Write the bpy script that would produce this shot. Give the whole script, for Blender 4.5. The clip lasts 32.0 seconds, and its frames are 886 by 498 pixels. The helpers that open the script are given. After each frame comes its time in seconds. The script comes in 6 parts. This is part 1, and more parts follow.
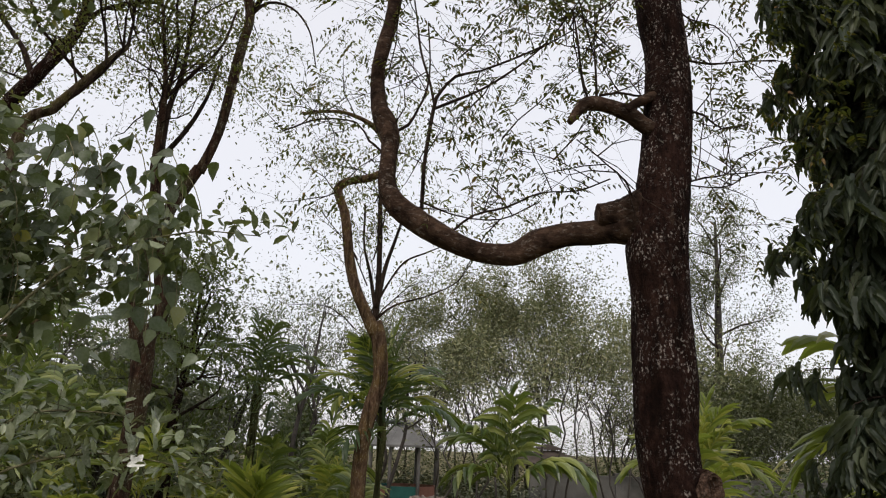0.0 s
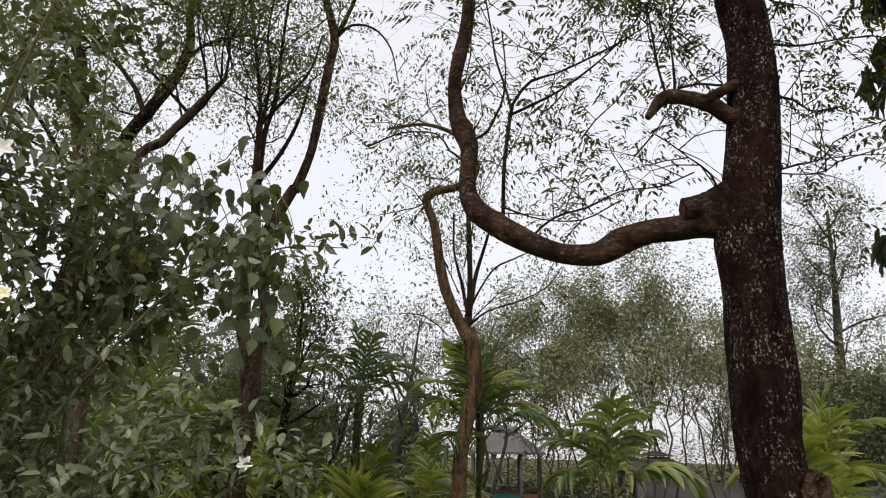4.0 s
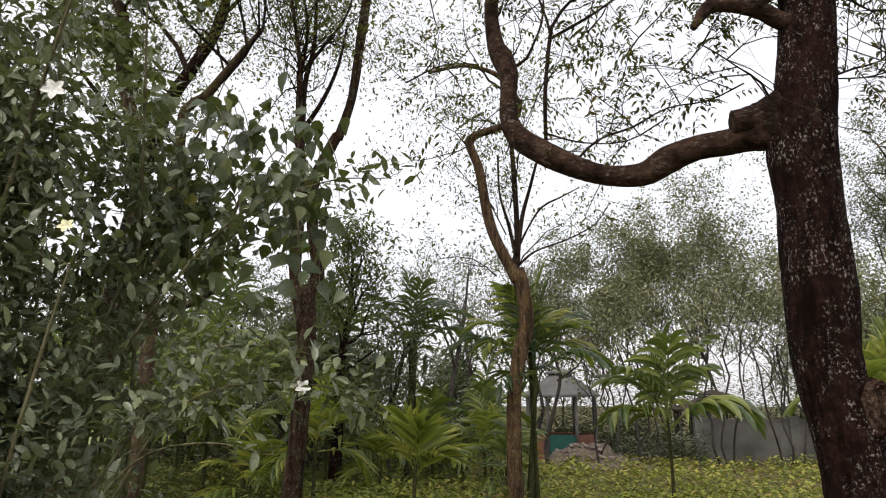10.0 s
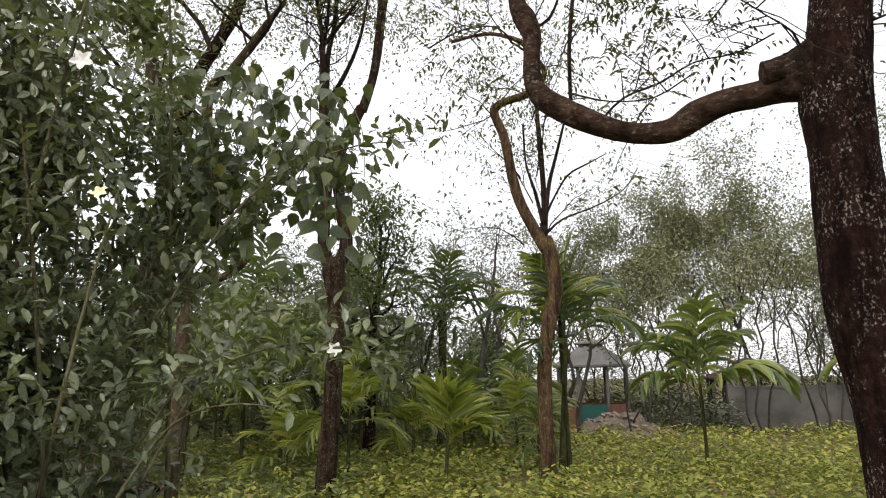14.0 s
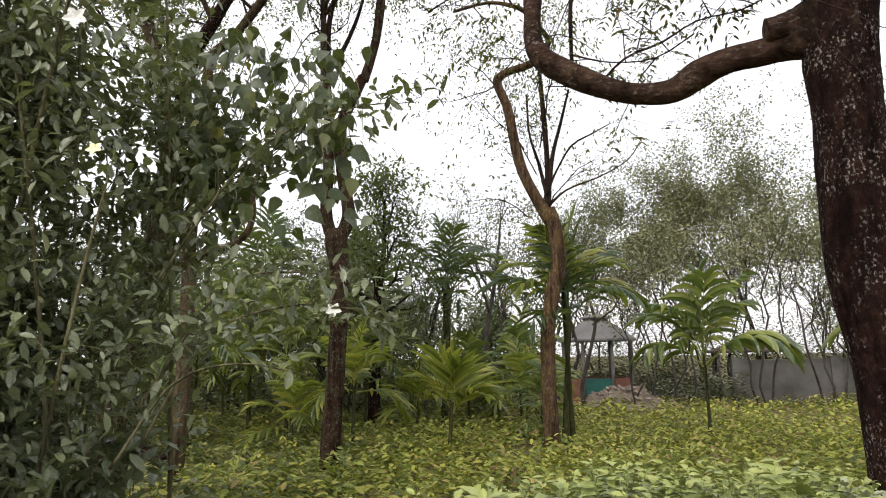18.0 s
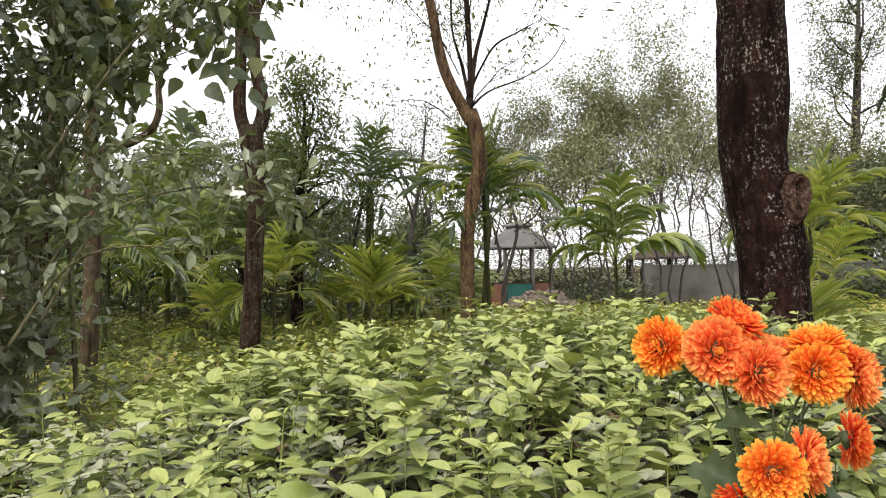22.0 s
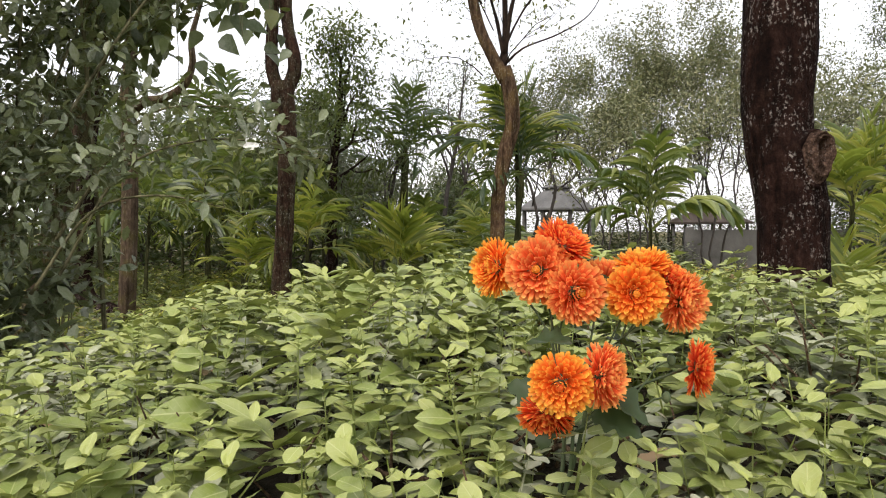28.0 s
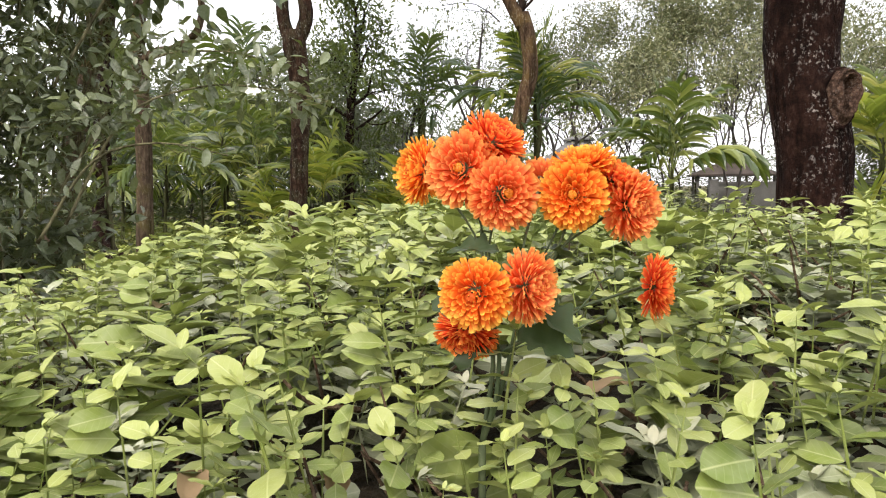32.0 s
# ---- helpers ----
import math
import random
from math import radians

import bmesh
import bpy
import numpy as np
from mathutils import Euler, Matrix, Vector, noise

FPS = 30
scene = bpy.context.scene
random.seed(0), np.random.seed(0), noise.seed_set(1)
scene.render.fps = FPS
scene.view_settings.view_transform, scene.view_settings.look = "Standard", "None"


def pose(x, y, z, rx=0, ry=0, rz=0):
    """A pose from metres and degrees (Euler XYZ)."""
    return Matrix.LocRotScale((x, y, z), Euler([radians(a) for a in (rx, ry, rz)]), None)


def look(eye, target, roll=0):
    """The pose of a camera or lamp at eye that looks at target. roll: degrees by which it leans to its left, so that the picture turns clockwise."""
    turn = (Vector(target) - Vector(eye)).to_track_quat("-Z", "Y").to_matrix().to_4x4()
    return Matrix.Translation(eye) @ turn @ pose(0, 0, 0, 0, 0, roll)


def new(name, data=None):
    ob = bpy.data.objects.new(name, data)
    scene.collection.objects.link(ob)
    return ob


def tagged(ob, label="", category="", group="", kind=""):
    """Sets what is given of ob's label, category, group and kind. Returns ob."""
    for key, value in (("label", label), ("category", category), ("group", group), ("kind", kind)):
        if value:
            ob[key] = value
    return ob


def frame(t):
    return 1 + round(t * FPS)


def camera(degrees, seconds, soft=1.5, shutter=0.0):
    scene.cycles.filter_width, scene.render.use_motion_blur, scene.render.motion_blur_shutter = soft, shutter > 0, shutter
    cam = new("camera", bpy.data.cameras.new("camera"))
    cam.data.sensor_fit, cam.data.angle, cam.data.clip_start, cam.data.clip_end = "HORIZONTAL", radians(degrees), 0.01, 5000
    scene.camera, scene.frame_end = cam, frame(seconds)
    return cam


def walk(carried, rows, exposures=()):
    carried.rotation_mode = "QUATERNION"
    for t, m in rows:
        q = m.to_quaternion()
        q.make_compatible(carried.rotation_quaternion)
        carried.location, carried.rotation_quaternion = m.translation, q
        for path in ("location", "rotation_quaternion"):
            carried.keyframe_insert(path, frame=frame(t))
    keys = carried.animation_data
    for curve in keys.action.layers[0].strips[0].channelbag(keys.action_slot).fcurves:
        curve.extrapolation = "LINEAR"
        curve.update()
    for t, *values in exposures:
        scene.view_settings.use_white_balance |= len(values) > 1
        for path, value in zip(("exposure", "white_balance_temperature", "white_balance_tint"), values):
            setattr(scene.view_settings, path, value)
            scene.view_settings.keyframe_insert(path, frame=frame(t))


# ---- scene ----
import functools

cam = camera(66.8, 32.0, soft=1.1)
PATH = [
    (0, pose(-0.192, -0.016, 1.863, 106.68, -1.86, -4.30)),
    (1, pose(-0.179, -0.036, 1.864, 107.45, -1.58, -2.05)),
    (2, pose(-0.157, -0.068, 1.860, 107.76, -1.70, 0.53)),
    (3, pose(-0.133, -0.097, 1.846, 107.65, -1.95, 2.92)),
    (3.5, pose(-0.117, -0.097, 1.836, 107.41, -1.76, 3.63)),
    (5.5, pose(-0.082, -0.097, 1.777, 106.23, -1.24, 5.85)),
    (6, pose(-0.072, -0.099, 1.766, 106.04, -1.29, 6.22)),
    (7, pose(-0.073, -0.087, 1.741, 105.66, -0.67, 7.02)),
    (8, pose(-0.074, -0.081, 1.709, 105.05, 0.51, 8.08)),
    (9, pose(-0.085, -0.064, 1.672, 103.53, -0.21, 8.48)),
    (10, pose(-0.085, -0.062, 1.650, 103.11, -0.07, 8.85)),
    (11, pose(-0.087, -0.059, 1.626, 102.64, 0.31, 9.92)),
    (12, pose(-0.084, -0.063, 1.610, 102.24, 0.36, 10.57)),
    (13, pose(-0.081, -0.055, 1.582, 101.14, 0.50, 11.01)),
    (14, pose(-0.079, -0.053, 1.561, 101.10, 0.81, 11.46)),
    (14.5, pose(-0.076, -0.053, 1.549, 101.45, 0.93, 11.56)),
    (16.5, pose(-0.081, -0.028, 1.505, 100.87, 1.05, 11.86)),
    (17, pose(-0.078, -0.018, 1.491, 100.32, 1.23, 12.06)),
    (18, pose(-0.043, -0.014, 1.460, 99.26, 0.94, 12.01)),
    (19, pose(-0.001, -0.002, 1.402, 97.37, 1.02, 12.13)),
    (19.5, pose(0.021, -0.001, 1.367, 96.32, 0.90, 12.04)),
    (20, pose(0.042, 0.000, 1.334, 94.92, 0.39, 11.75)),
    (20.5, pose(0.059, 0.006, 1.311, 93.56, 0.80, 10.56)),
    (21, pose(0.072, 0.011, 1.300, 93.30, 1.33, 9.25)),
    (22, pose(0.073, 0.016, 1.282, 91.77, 1.26, 5.98)),
    (23, pose(0.078, 0.019, 1.264, 91.04, 0.72, 2.49)),
    (24, pose(0.096, 0.015, 1.249, 90.34, 0.65, 2.08)),
    (25, pose(0.127, 0.022, 1.251, 90.74, 0.66, 3.02)),
    (25.5, pose(0.150, 0.031, 1.254, 90.73, 0.47, 4.36)),
    (27.5, pose(0.249, 0.019, 1.250, 89.40, -0.14, 8.33)),
    (28, pose(0.271, 0.028, 1.239, 88.54, 0.15, 9.65)),
    (29, pose(0.300, 0.053, 1.217, 86.99, 0.60, 10.92)),
    (30, pose(0.315, 0.078, 1.202, 86.35, 0.66, 11.12)),
    (31, pose(0.327, 0.095, 1.197, 85.59, 0.60, 11.81)),
    (32, pose(0.346, 0.116, 1.190, 84.77, 0.48, 11.54)),
]
# the phone's own exposure opens up as it turns from the bright sky to the garden
walk(cam, PATH, exposures=[(0.0, 0.0), (3.5, 0.08), (6.0, 0.03), (9.0, 0.18), (13.0, 0.45), (17.0, 0.6), (19.0, 0.62), (20.0, 0.74), (21.0, 1.0), (22.0, 0.94), (23.0, 0.92), (24.0, 1.08), (25.5, 0.99), (28.0, 0.74), (29.0, 0.92), (30.0, 1.13), (32.0, 1.15)])

# ---------------------------------------------------------------- light: an overcast day
world = bpy.data.worlds.new("world")
scene.world = world
world.use_nodes = True
wn = world.node_tree
wn.nodes.clear()
sky = wn.nodes.new("ShaderNodeTexSky")
sky.sky_type = "NISHITA"
sky.sun_disc = False
sky.sun_elevation, sky.sun_rotation = radians(48), radians(200)
sky.air_density, sky.dust_density, sky.ozone_density = 1.0, 6.0, 1.5
bg_sky = wn.nodes.new("ShaderNodeBackground")
bg_sky.inputs["Strength"].default_value = 0.05
wn.links.new(sky.outputs["Color"], bg_sky.inputs["Color"])
bg_cloud = wn.nodes.new("ShaderNodeBackground")
bg_cloud.inputs["Color"].default_value = (0.97, 0.95, 0.97, 1)
bg_cloud.inputs["Strength"].default_value = 0.82
both = wn.nodes.new("ShaderNodeAddShader")
wout = wn.nodes.new("ShaderNodeOutputWorld")
wn.links.new(bg_sky.outputs[0], both.inputs[0])
wn.links.new(bg_cloud.outputs[0], both.inputs[1])
wn.links.new(both.outputs[0], wout.inputs["Surface"])
sun_data = bpy.data.lights.new("sun", "SUN")
sun_data.energy, sun_data.angle, sun_data.color = 0.9, radians(25), (1.0, 0.96, 0.9)
sun = new("sun", sun_data)
sun.matrix_basis = look((-3, -8, 12), (0, 0, 0))

# ---------------------------------------------------------------- materials
def shader(name):
    m = bpy.data.materials.new(name)
    m.use_nodes = True
    m.node_tree.nodes.clear()
    return m, m.node_tree


def node(nt, kind, **values):
    n = nt.nodes.new(kind)
    for key, value in values.items():
        if key in n.inputs:
            n.inputs[key].default_value = value
    return n


def ramp(nt, stops):
    n = nt.nodes.new("ShaderNodeValToRGB")
    el = n.color_ramp.elements
    while len(el) < len(stops):
        el.new(0.5)
    for e, (at, colour) in zip(el, stops):
        e.position, e.color = at, (*colour, 1)
    return n


def noise_tex(nt, scale, detail=4.0, rough=0.6, stretch=None):
    tc = nt.nodes.new("ShaderNodeTexCoord")
    n = node(nt, "ShaderNodeTexNoise", Scale=scale, Detail=detail, Roughness=rough)
    if stretch:
        mp = nt.nodes.new("ShaderNodeMapping")
        mp.inputs["Scale"].default_value = stretch
        nt.links.new(tc.outputs["Object"], mp.inputs["Vector"])
        nt.links.new(mp.outputs["Vector"], n.inputs["Vector"])
    else:
        nt.links.new(tc.outputs["Object"], n.inputs["Vector"])
    return n


def mix_colour(nt, fac, a, b, mode="MIX"):
    n = nt.nodes.new("ShaderNodeMix")
    n.data_type, n.blend_type = "RGBA", mode
    for socket, value in ((n.inputs[0], fac), (n.inputs[6], a), (n.inputs[7], b)):
        if isinstance(value, bpy.types.NodeSocket):
            nt.links.new(value, socket)
        elif isinstance(value, (int, float)):
            socket.default_value = value
        else:
            socket.default_value = (*value, 1)
    return n.outputs[2]


def finish(nt, colour, rough, height=None, bump=0.3, distance=0.01, translucent=0.0, glow=None, spec=0.4):
    out = nt.nodes.new("ShaderNodeOutputMaterial")
    p = node(nt, "ShaderNodeBsdfPrincipled", Roughness=rough)
    p.inputs["Specular IOR Level"].default_value = spec
    nt.links.new(colour, p.inputs["Base Color"])
    if height is not None:
        b = node(nt, "ShaderNodeBump", Strength=bump, Distance=distance)
        nt.links.new(height, b.inputs["Height"])
        nt.links.new(b.outputs["Normal"], p.inputs["Normal"])
    last = p.outputs["BSDF"]
    if translucent:
        tr = nt.nodes.new("ShaderNodeBsdfTranslucent")
        warm = mix_colour(nt, 0.45, colour, (0.45, 0.55, 0.06))
        nt.links.new(warm, tr.inputs["Color"])
        ms = nt.nodes.new("ShaderNodeMixShader")
        ms.inputs[0].default_value = translucent
        nt.links.new(last, ms.inputs[1])
        nt.links.new(tr.outputs["BSDF"], ms.inputs[2])
        last = ms.outputs["Shader"]
    nt.links.new(last, out.inputs["Surface"])


def maths(nt, what, a, b=0.0, clamp=False):
    n = nt.nodes.new("ShaderNodeMath")
    n.operation, n.use_clamp = what, clamp
    for socket, value in ((n.inputs[0], a), (n.inputs[1], b)):
        if isinstance(value, bpy.types.NodeSocket):
            nt.links.new(value, socket)
        else:
            socket.default_value = value
    return n.outputs[0]


def leaf_material(name, stops, rough=0.45, translucent=0.3, dust=0.0, dust_colour=(0.38, 0.39, 0.30), spec=0.2, veined=False, vein=(0.5, 0.52, 0.26)):
    """Leaf blades: the tone changes from blade to blade and along patches, with a film of dust.
    Veined blades carry their tone, and a pale midrib with side veins, as attributes of the mesh."""
    m, nt = shader(name)
    oi = nt.nodes.new("ShaderNodeObjectInfo")
    r = ramp(nt, stops)
    n1 = noise_tex(nt, 1.7, 3)
    n2 = noise_tex(nt, 60, 3)
    height = n2.outputs["Fac"]
    if veined:
        at = {}
        for key in ("tone", "rib", "along"):
            at[key] = nt.nodes.new("ShaderNodeAttribute")
            at[key].attribute_name = key
        shift = maths(nt, "MULTIPLY", maths(nt, "SUBTRACT", oi.outputs["Random"], 0.5), 0.25)
        nt.links.new(maths(nt, "ADD", at["tone"].outputs["Fac"], shift, True), r.inputs[0])
    else:
        geo = nt.nodes.new("ShaderNodeNewGeometry")
        nt.links.new(maths(nt, "FRACT", maths(nt, "ADD", geo.outputs["Random Per Island"], maths(nt, "MULTIPLY", oi.outputs["Random"], 0.35))), r.inputs[0])
    c = mix_colour(nt, n1.outputs["Fac"], r.outputs[0], (0.75, 0.78, 0.7), "MULTIPLY")
    if dust:
        dr = ramp(nt, [(0.35, (0, 0, 0)), (0.75, (dust, dust, dust))])
        nt.links.new(n2.outputs["Fac"], dr.inputs[0])
        c = mix_colour(nt, dr.outputs[0], c, dust_colour)
    if veined:
        rib = ramp(nt, [(0.02, (0.38, 0.38, 0.38)), (0.07, (0, 0, 0))])
        nt.links.new(at["rib"].outputs["Fac"], rib.inputs[0])
        # side veins run forward from the midrib to the rim
        wave = maths(nt, "SINE", maths(nt, "MULTIPLY", maths(nt, "SUBTRACT", at["along"].outputs["Fac"], maths(nt, "MULTIPLY", at["rib"].outputs["Fac"], 0.24)), 44.0))
        side = ramp(nt, [(0.85, (0, 0, 0)), (0.99, (0.09, 0.09, 0.09))])
        nt.links.new(wave, side.inputs[0])
        both_veins = mix_colour(nt, 1.0, rib.outputs[0], side.outputs[0], "LIGHTEN")
        c = mix_colour(nt, both_veins, c, vein)
        height = maths(nt, "SUBTRACT", height, maths(nt, "MULTIPLY", both_veins, 0.9))
    finish(nt, c, rough, height, 0.25, 0.004, translucent, spec=spec)
    return m


def bark_material(name, dark, mid, light, lichen=0.0, lichen_colour=(0.34, 0.32, 0.28), scale=1.0, moss=None, rough=0.9, run=(1, 1, 0.35), patches=(0.38, 0.6)):
    m, nt = shader(name)
    big = noise_tex(nt, 3.0 * scale, 5, 0.65, run)
    fine = noise_tex(nt, 26 * scale, 6, 0.7, run)
    spots = noise_tex(nt, 58 * scale, 4, 0.65, run)
    where = noise_tex(nt, 4.5 * scale, 3, 0.6)
    r = ramp(nt, [(0.3, dark), (0.52, mid), (0.75, light)])
    nt.links.new(fine.outputs["Fac"], r.inputs[0])
    rb = ramp(nt, [(0.3, (0.55, 0.55, 0.55)), (0.7, (1.15, 1.1, 1.05))])
    nt.links.new(big.outputs["Fac"], rb.inputs[0])
    c = mix_colour(nt, 1.0, r.outputs[0], rb.outputs[0], "MULTIPLY")
    if moss:
        rm = ramp(nt, [(0.45, (0, 0, 0)), (0.62, (0.8, 0.8, 0.8))])
        nt.links.new(where.outputs["Fac"], rm.inputs[0])
        c = mix_colour(nt, rm.outputs[0], c, moss)
    if lichen:
        rs = ramp(nt, [(0.55, (0, 0, 0)), (0.66, (lichen, lichen, lichen))])
        nt.links.new(spots.outputs["Fac"], rs.inputs[0])
        rw = ramp(nt, [(patches[0], (0, 0, 0)), (patches[1], (1, 1, 1))])
        nt.links.new(where.outputs["Fac"], rw.inputs[0])
        f = mix_colour(nt, 1.0, rs.outputs[0], rw.outputs[0], "MULTIPLY")
        c = mix_colour(nt, f, c, lichen_colour)
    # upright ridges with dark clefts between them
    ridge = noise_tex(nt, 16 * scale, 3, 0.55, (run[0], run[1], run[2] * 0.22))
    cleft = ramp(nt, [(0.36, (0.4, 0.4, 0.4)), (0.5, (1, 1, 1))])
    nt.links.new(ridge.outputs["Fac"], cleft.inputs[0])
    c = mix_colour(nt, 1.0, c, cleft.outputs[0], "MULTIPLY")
    height = maths(nt, "ADD", maths(nt, "MULTIPLY", fine.outputs["Fac"], 0.7), ridge.outputs["Fac"])
    finish(nt, c, rough, height, 1.0, 0.025, spec=0.05)
    return m


def plain_material(name, a, b, scale=6.0, rough=0.8, bump=0.3, grain=60.0, distance=0.004, spec=0.3):
    m, nt = shader(name)
    n1 = noise_tex(nt, scale, 5)
    n2 = noise_tex(nt, grain, 4)
    r = ramp(nt, [(0.32, a), (0.68, b)])
    nt.links.new(n1.outputs["Fac"], r.inputs[0])
    r2 = ramp(nt, [(0.3, (0.75, 0.75, 0.75)), (0.7, (1.1, 1.1, 1.1))])
    nt.links.new(n2.outputs["Fac"], r2.inputs[0])
    c = mix_colour(nt, 1.0, r.outputs[0], r2.outputs[0], "MULTIPLY")
    finish(nt, c, rough, n2.outputs["Fac"], bump, distance, spec=spec)
    return m


def petal_material(name, base, mid, tip):
    """Petals: the colour runs along each petal from the heart to its tip (attribute "along")."""
    m, nt = shader(name)
    at = nt.nodes.new("ShaderNodeAttribute")
    at.attribute_name = "along"
    n = noise_tex(nt, 90, 3)
    r = ramp(nt, [(0.25, base), (0.72, mid), (1.0, tip)])
    nt.links.new(at.outputs["Fac"], r.inputs[0])
    geo = nt.nodes.new("ShaderNodeNewGeometry")
    rr = ramp(nt, [(0.0, (0.82, 0.74, 0.7)), (1.0, (1.1, 1.1, 1.05))])
    nt.links.new(geo.outputs["Random Per Island"], rr.inputs[0])
    c = mix_colour(nt, 1.0, r.outputs[0], rr.outputs[0], "MULTIPLY")
    out = nt.nodes.new("ShaderNodeOutputMaterial")
    p = node(nt, "ShaderNodeBsdfPrincipled", Roughness=0.55)
    p.inputs["Specular IOR Level"].default_value = 0.25
    nt.links.new(c, p.inputs["Base Color"])
    b = node(nt, "ShaderNodeBump", Strength=0.2, Distance=0.002)
    nt.links.new(n.outputs["Fac"], b.inputs["Height"])
    nt.links.new(b.outputs["Normal"], p.inputs["Normal"])
    tr = nt.nodes.new("ShaderNodeBsdfTranslucent")
    nt.links.new(c, tr.inputs["Color"])
    ms = nt.nodes.new("ShaderNodeMixShader")
    ms.inputs[0].default_value = 0.42
    nt.links.new(p.outputs["BSDF"], ms.inputs[1])
    nt.links.new(tr.outputs["BSDF"], ms.inputs[2])
    nt.links.new(ms.outputs["Shader"], out.inputs["Surface"])
    return m


# ---------------------------------------------------------------- geometry
class Geo:
    """Collects vertices and faces for one mesh."""

    def __init__(self):
        self.v, self.f, self.quads, self.n, self.smooth = [], [], [], 0, True

    def add(self, verts, faces):
        verts = np.asarray(verts, float)
        self.v.append(verts)
        self.f += [tuple(int(i) + self.n for i in f) for f in faces]
        self.n += len(verts)
        return self

    def add_quads(self, verts, quads):
        self.v.append(verts)
        self.quads.append(quads + self.n)
        self.n += len(verts)

    def mesh(self, name, material):
        me = bpy.data.meshes.new(name)
        q = np.concatenate(self.quads) if self.quads else np.zeros((0, 4), int)
        flat = np.concatenate([q.ravel(), np.array([i for f in self.f for i in f], int)])
        tot = np.concatenate([np.full(len(q), 4), np.array([len(f) for f in self.f], int)]).astype(int)
        me.vertices.add(self.n)
        me.vertices.foreach_set("co", np.concatenate(self.v).ravel())
        me.loops.add(len(flat))
        me.loops.foreach_set("vertex_index", flat)
        me.polygons.add(len(tot))
        me.polygons.foreach_set("loop_start", np.concatenate([[0], np.cumsum(tot)[:-1]]))
        me.polygons.foreach_set("loop_total", tot)
        me.polygons.foreach_set("use_smooth", np.full(len(tot), self.smooth))
        me.materials.append(material)
        me.update(calc_edges=True)
        return me


@functools.lru_cache(maxsize=None)
def ring_quads(n, sides):
    i, j = np.meshgrid(np.arange(n - 1), np.arange(sides), indexing="ij")
    k = (j + 1) % sides
    return np.stack([i * sides + j, i * sides + k, (i + 1) * sides + k, (i + 1) * sides + j], -1).reshape(-1, 4)


def twig(geo, points, sides):
    """A short thin tube straight from ring to ring."""
    q = np.asarray(points, float)
    c, r = q[:, :3], np.maximum(q[:, 3], 0.0008)
    d = np.empty_like(c)
    d[1:-1], d[0], d[-1] = c[2:] - c[:-2], c[1] - c[0], c[-1] - c[-2]
    way = c[-1] - c[0]
    ref = np.zeros(3)
    ref[int(np.argmin(np.abs(way)))] = 1.0
    u = np.stack([d[:, 1] * ref[2] - d[:, 2] * ref[1], d[:, 2] * ref[0] - d[:, 0] * ref[2], d[:, 0] * ref[1] - d[:, 1] * ref[0]], 1)
    u /= np.sqrt((u * u).sum(1))[:, None] + 1e-9
    w = np.stack([d[:, 1] * u[:, 2] - d[:, 2] * u[:, 1], d[:, 2] * u[:, 0] - d[:, 0] * u[:, 2], d[:, 0] * u[:, 1] - d[:, 1] * u[:, 0]], 1)
    w /= np.sqrt((w * w).sum(1))[:, None] + 1e-9
    ang = np.arange(sides) * (2 * math.pi / sides)
    v = c[:, None] + r[:, None, None] * (np.cos(ang)[None, :, None] * u[:, None] + np.sin(ang)[None, :, None] * w[:, None])
    geo.add_quads(v.reshape(-1, 3), ring_quads(len(c), sides))


def spline(points, step):
    """Catmull-Rom through control points (x, y, z, radius)."""
    p = np.asarray(points, float)
    p = np.vstack([2 * p[0] - p[1], p, 2 * p[-1] - p[-2]])
    out = []
    for i in range(1, len(p) - 2):
        k = max(2, int(np.linalg.norm(p[i + 1, :3] - p[i, :3]) / step))
        t = np.arange(k)[:, None] / k
        a, b, c, d = p[i - 1], p[i], p[i + 1], p[i + 2]
        out.append(0.5 * (2 * b + (c - a) * t + (2 * a - 5 * b + 4 * c - d) * t**2 + (3 * b - a - 3 * c + d) * t**3))
    out.append(p[-2][None])
    return np.vstack(out)


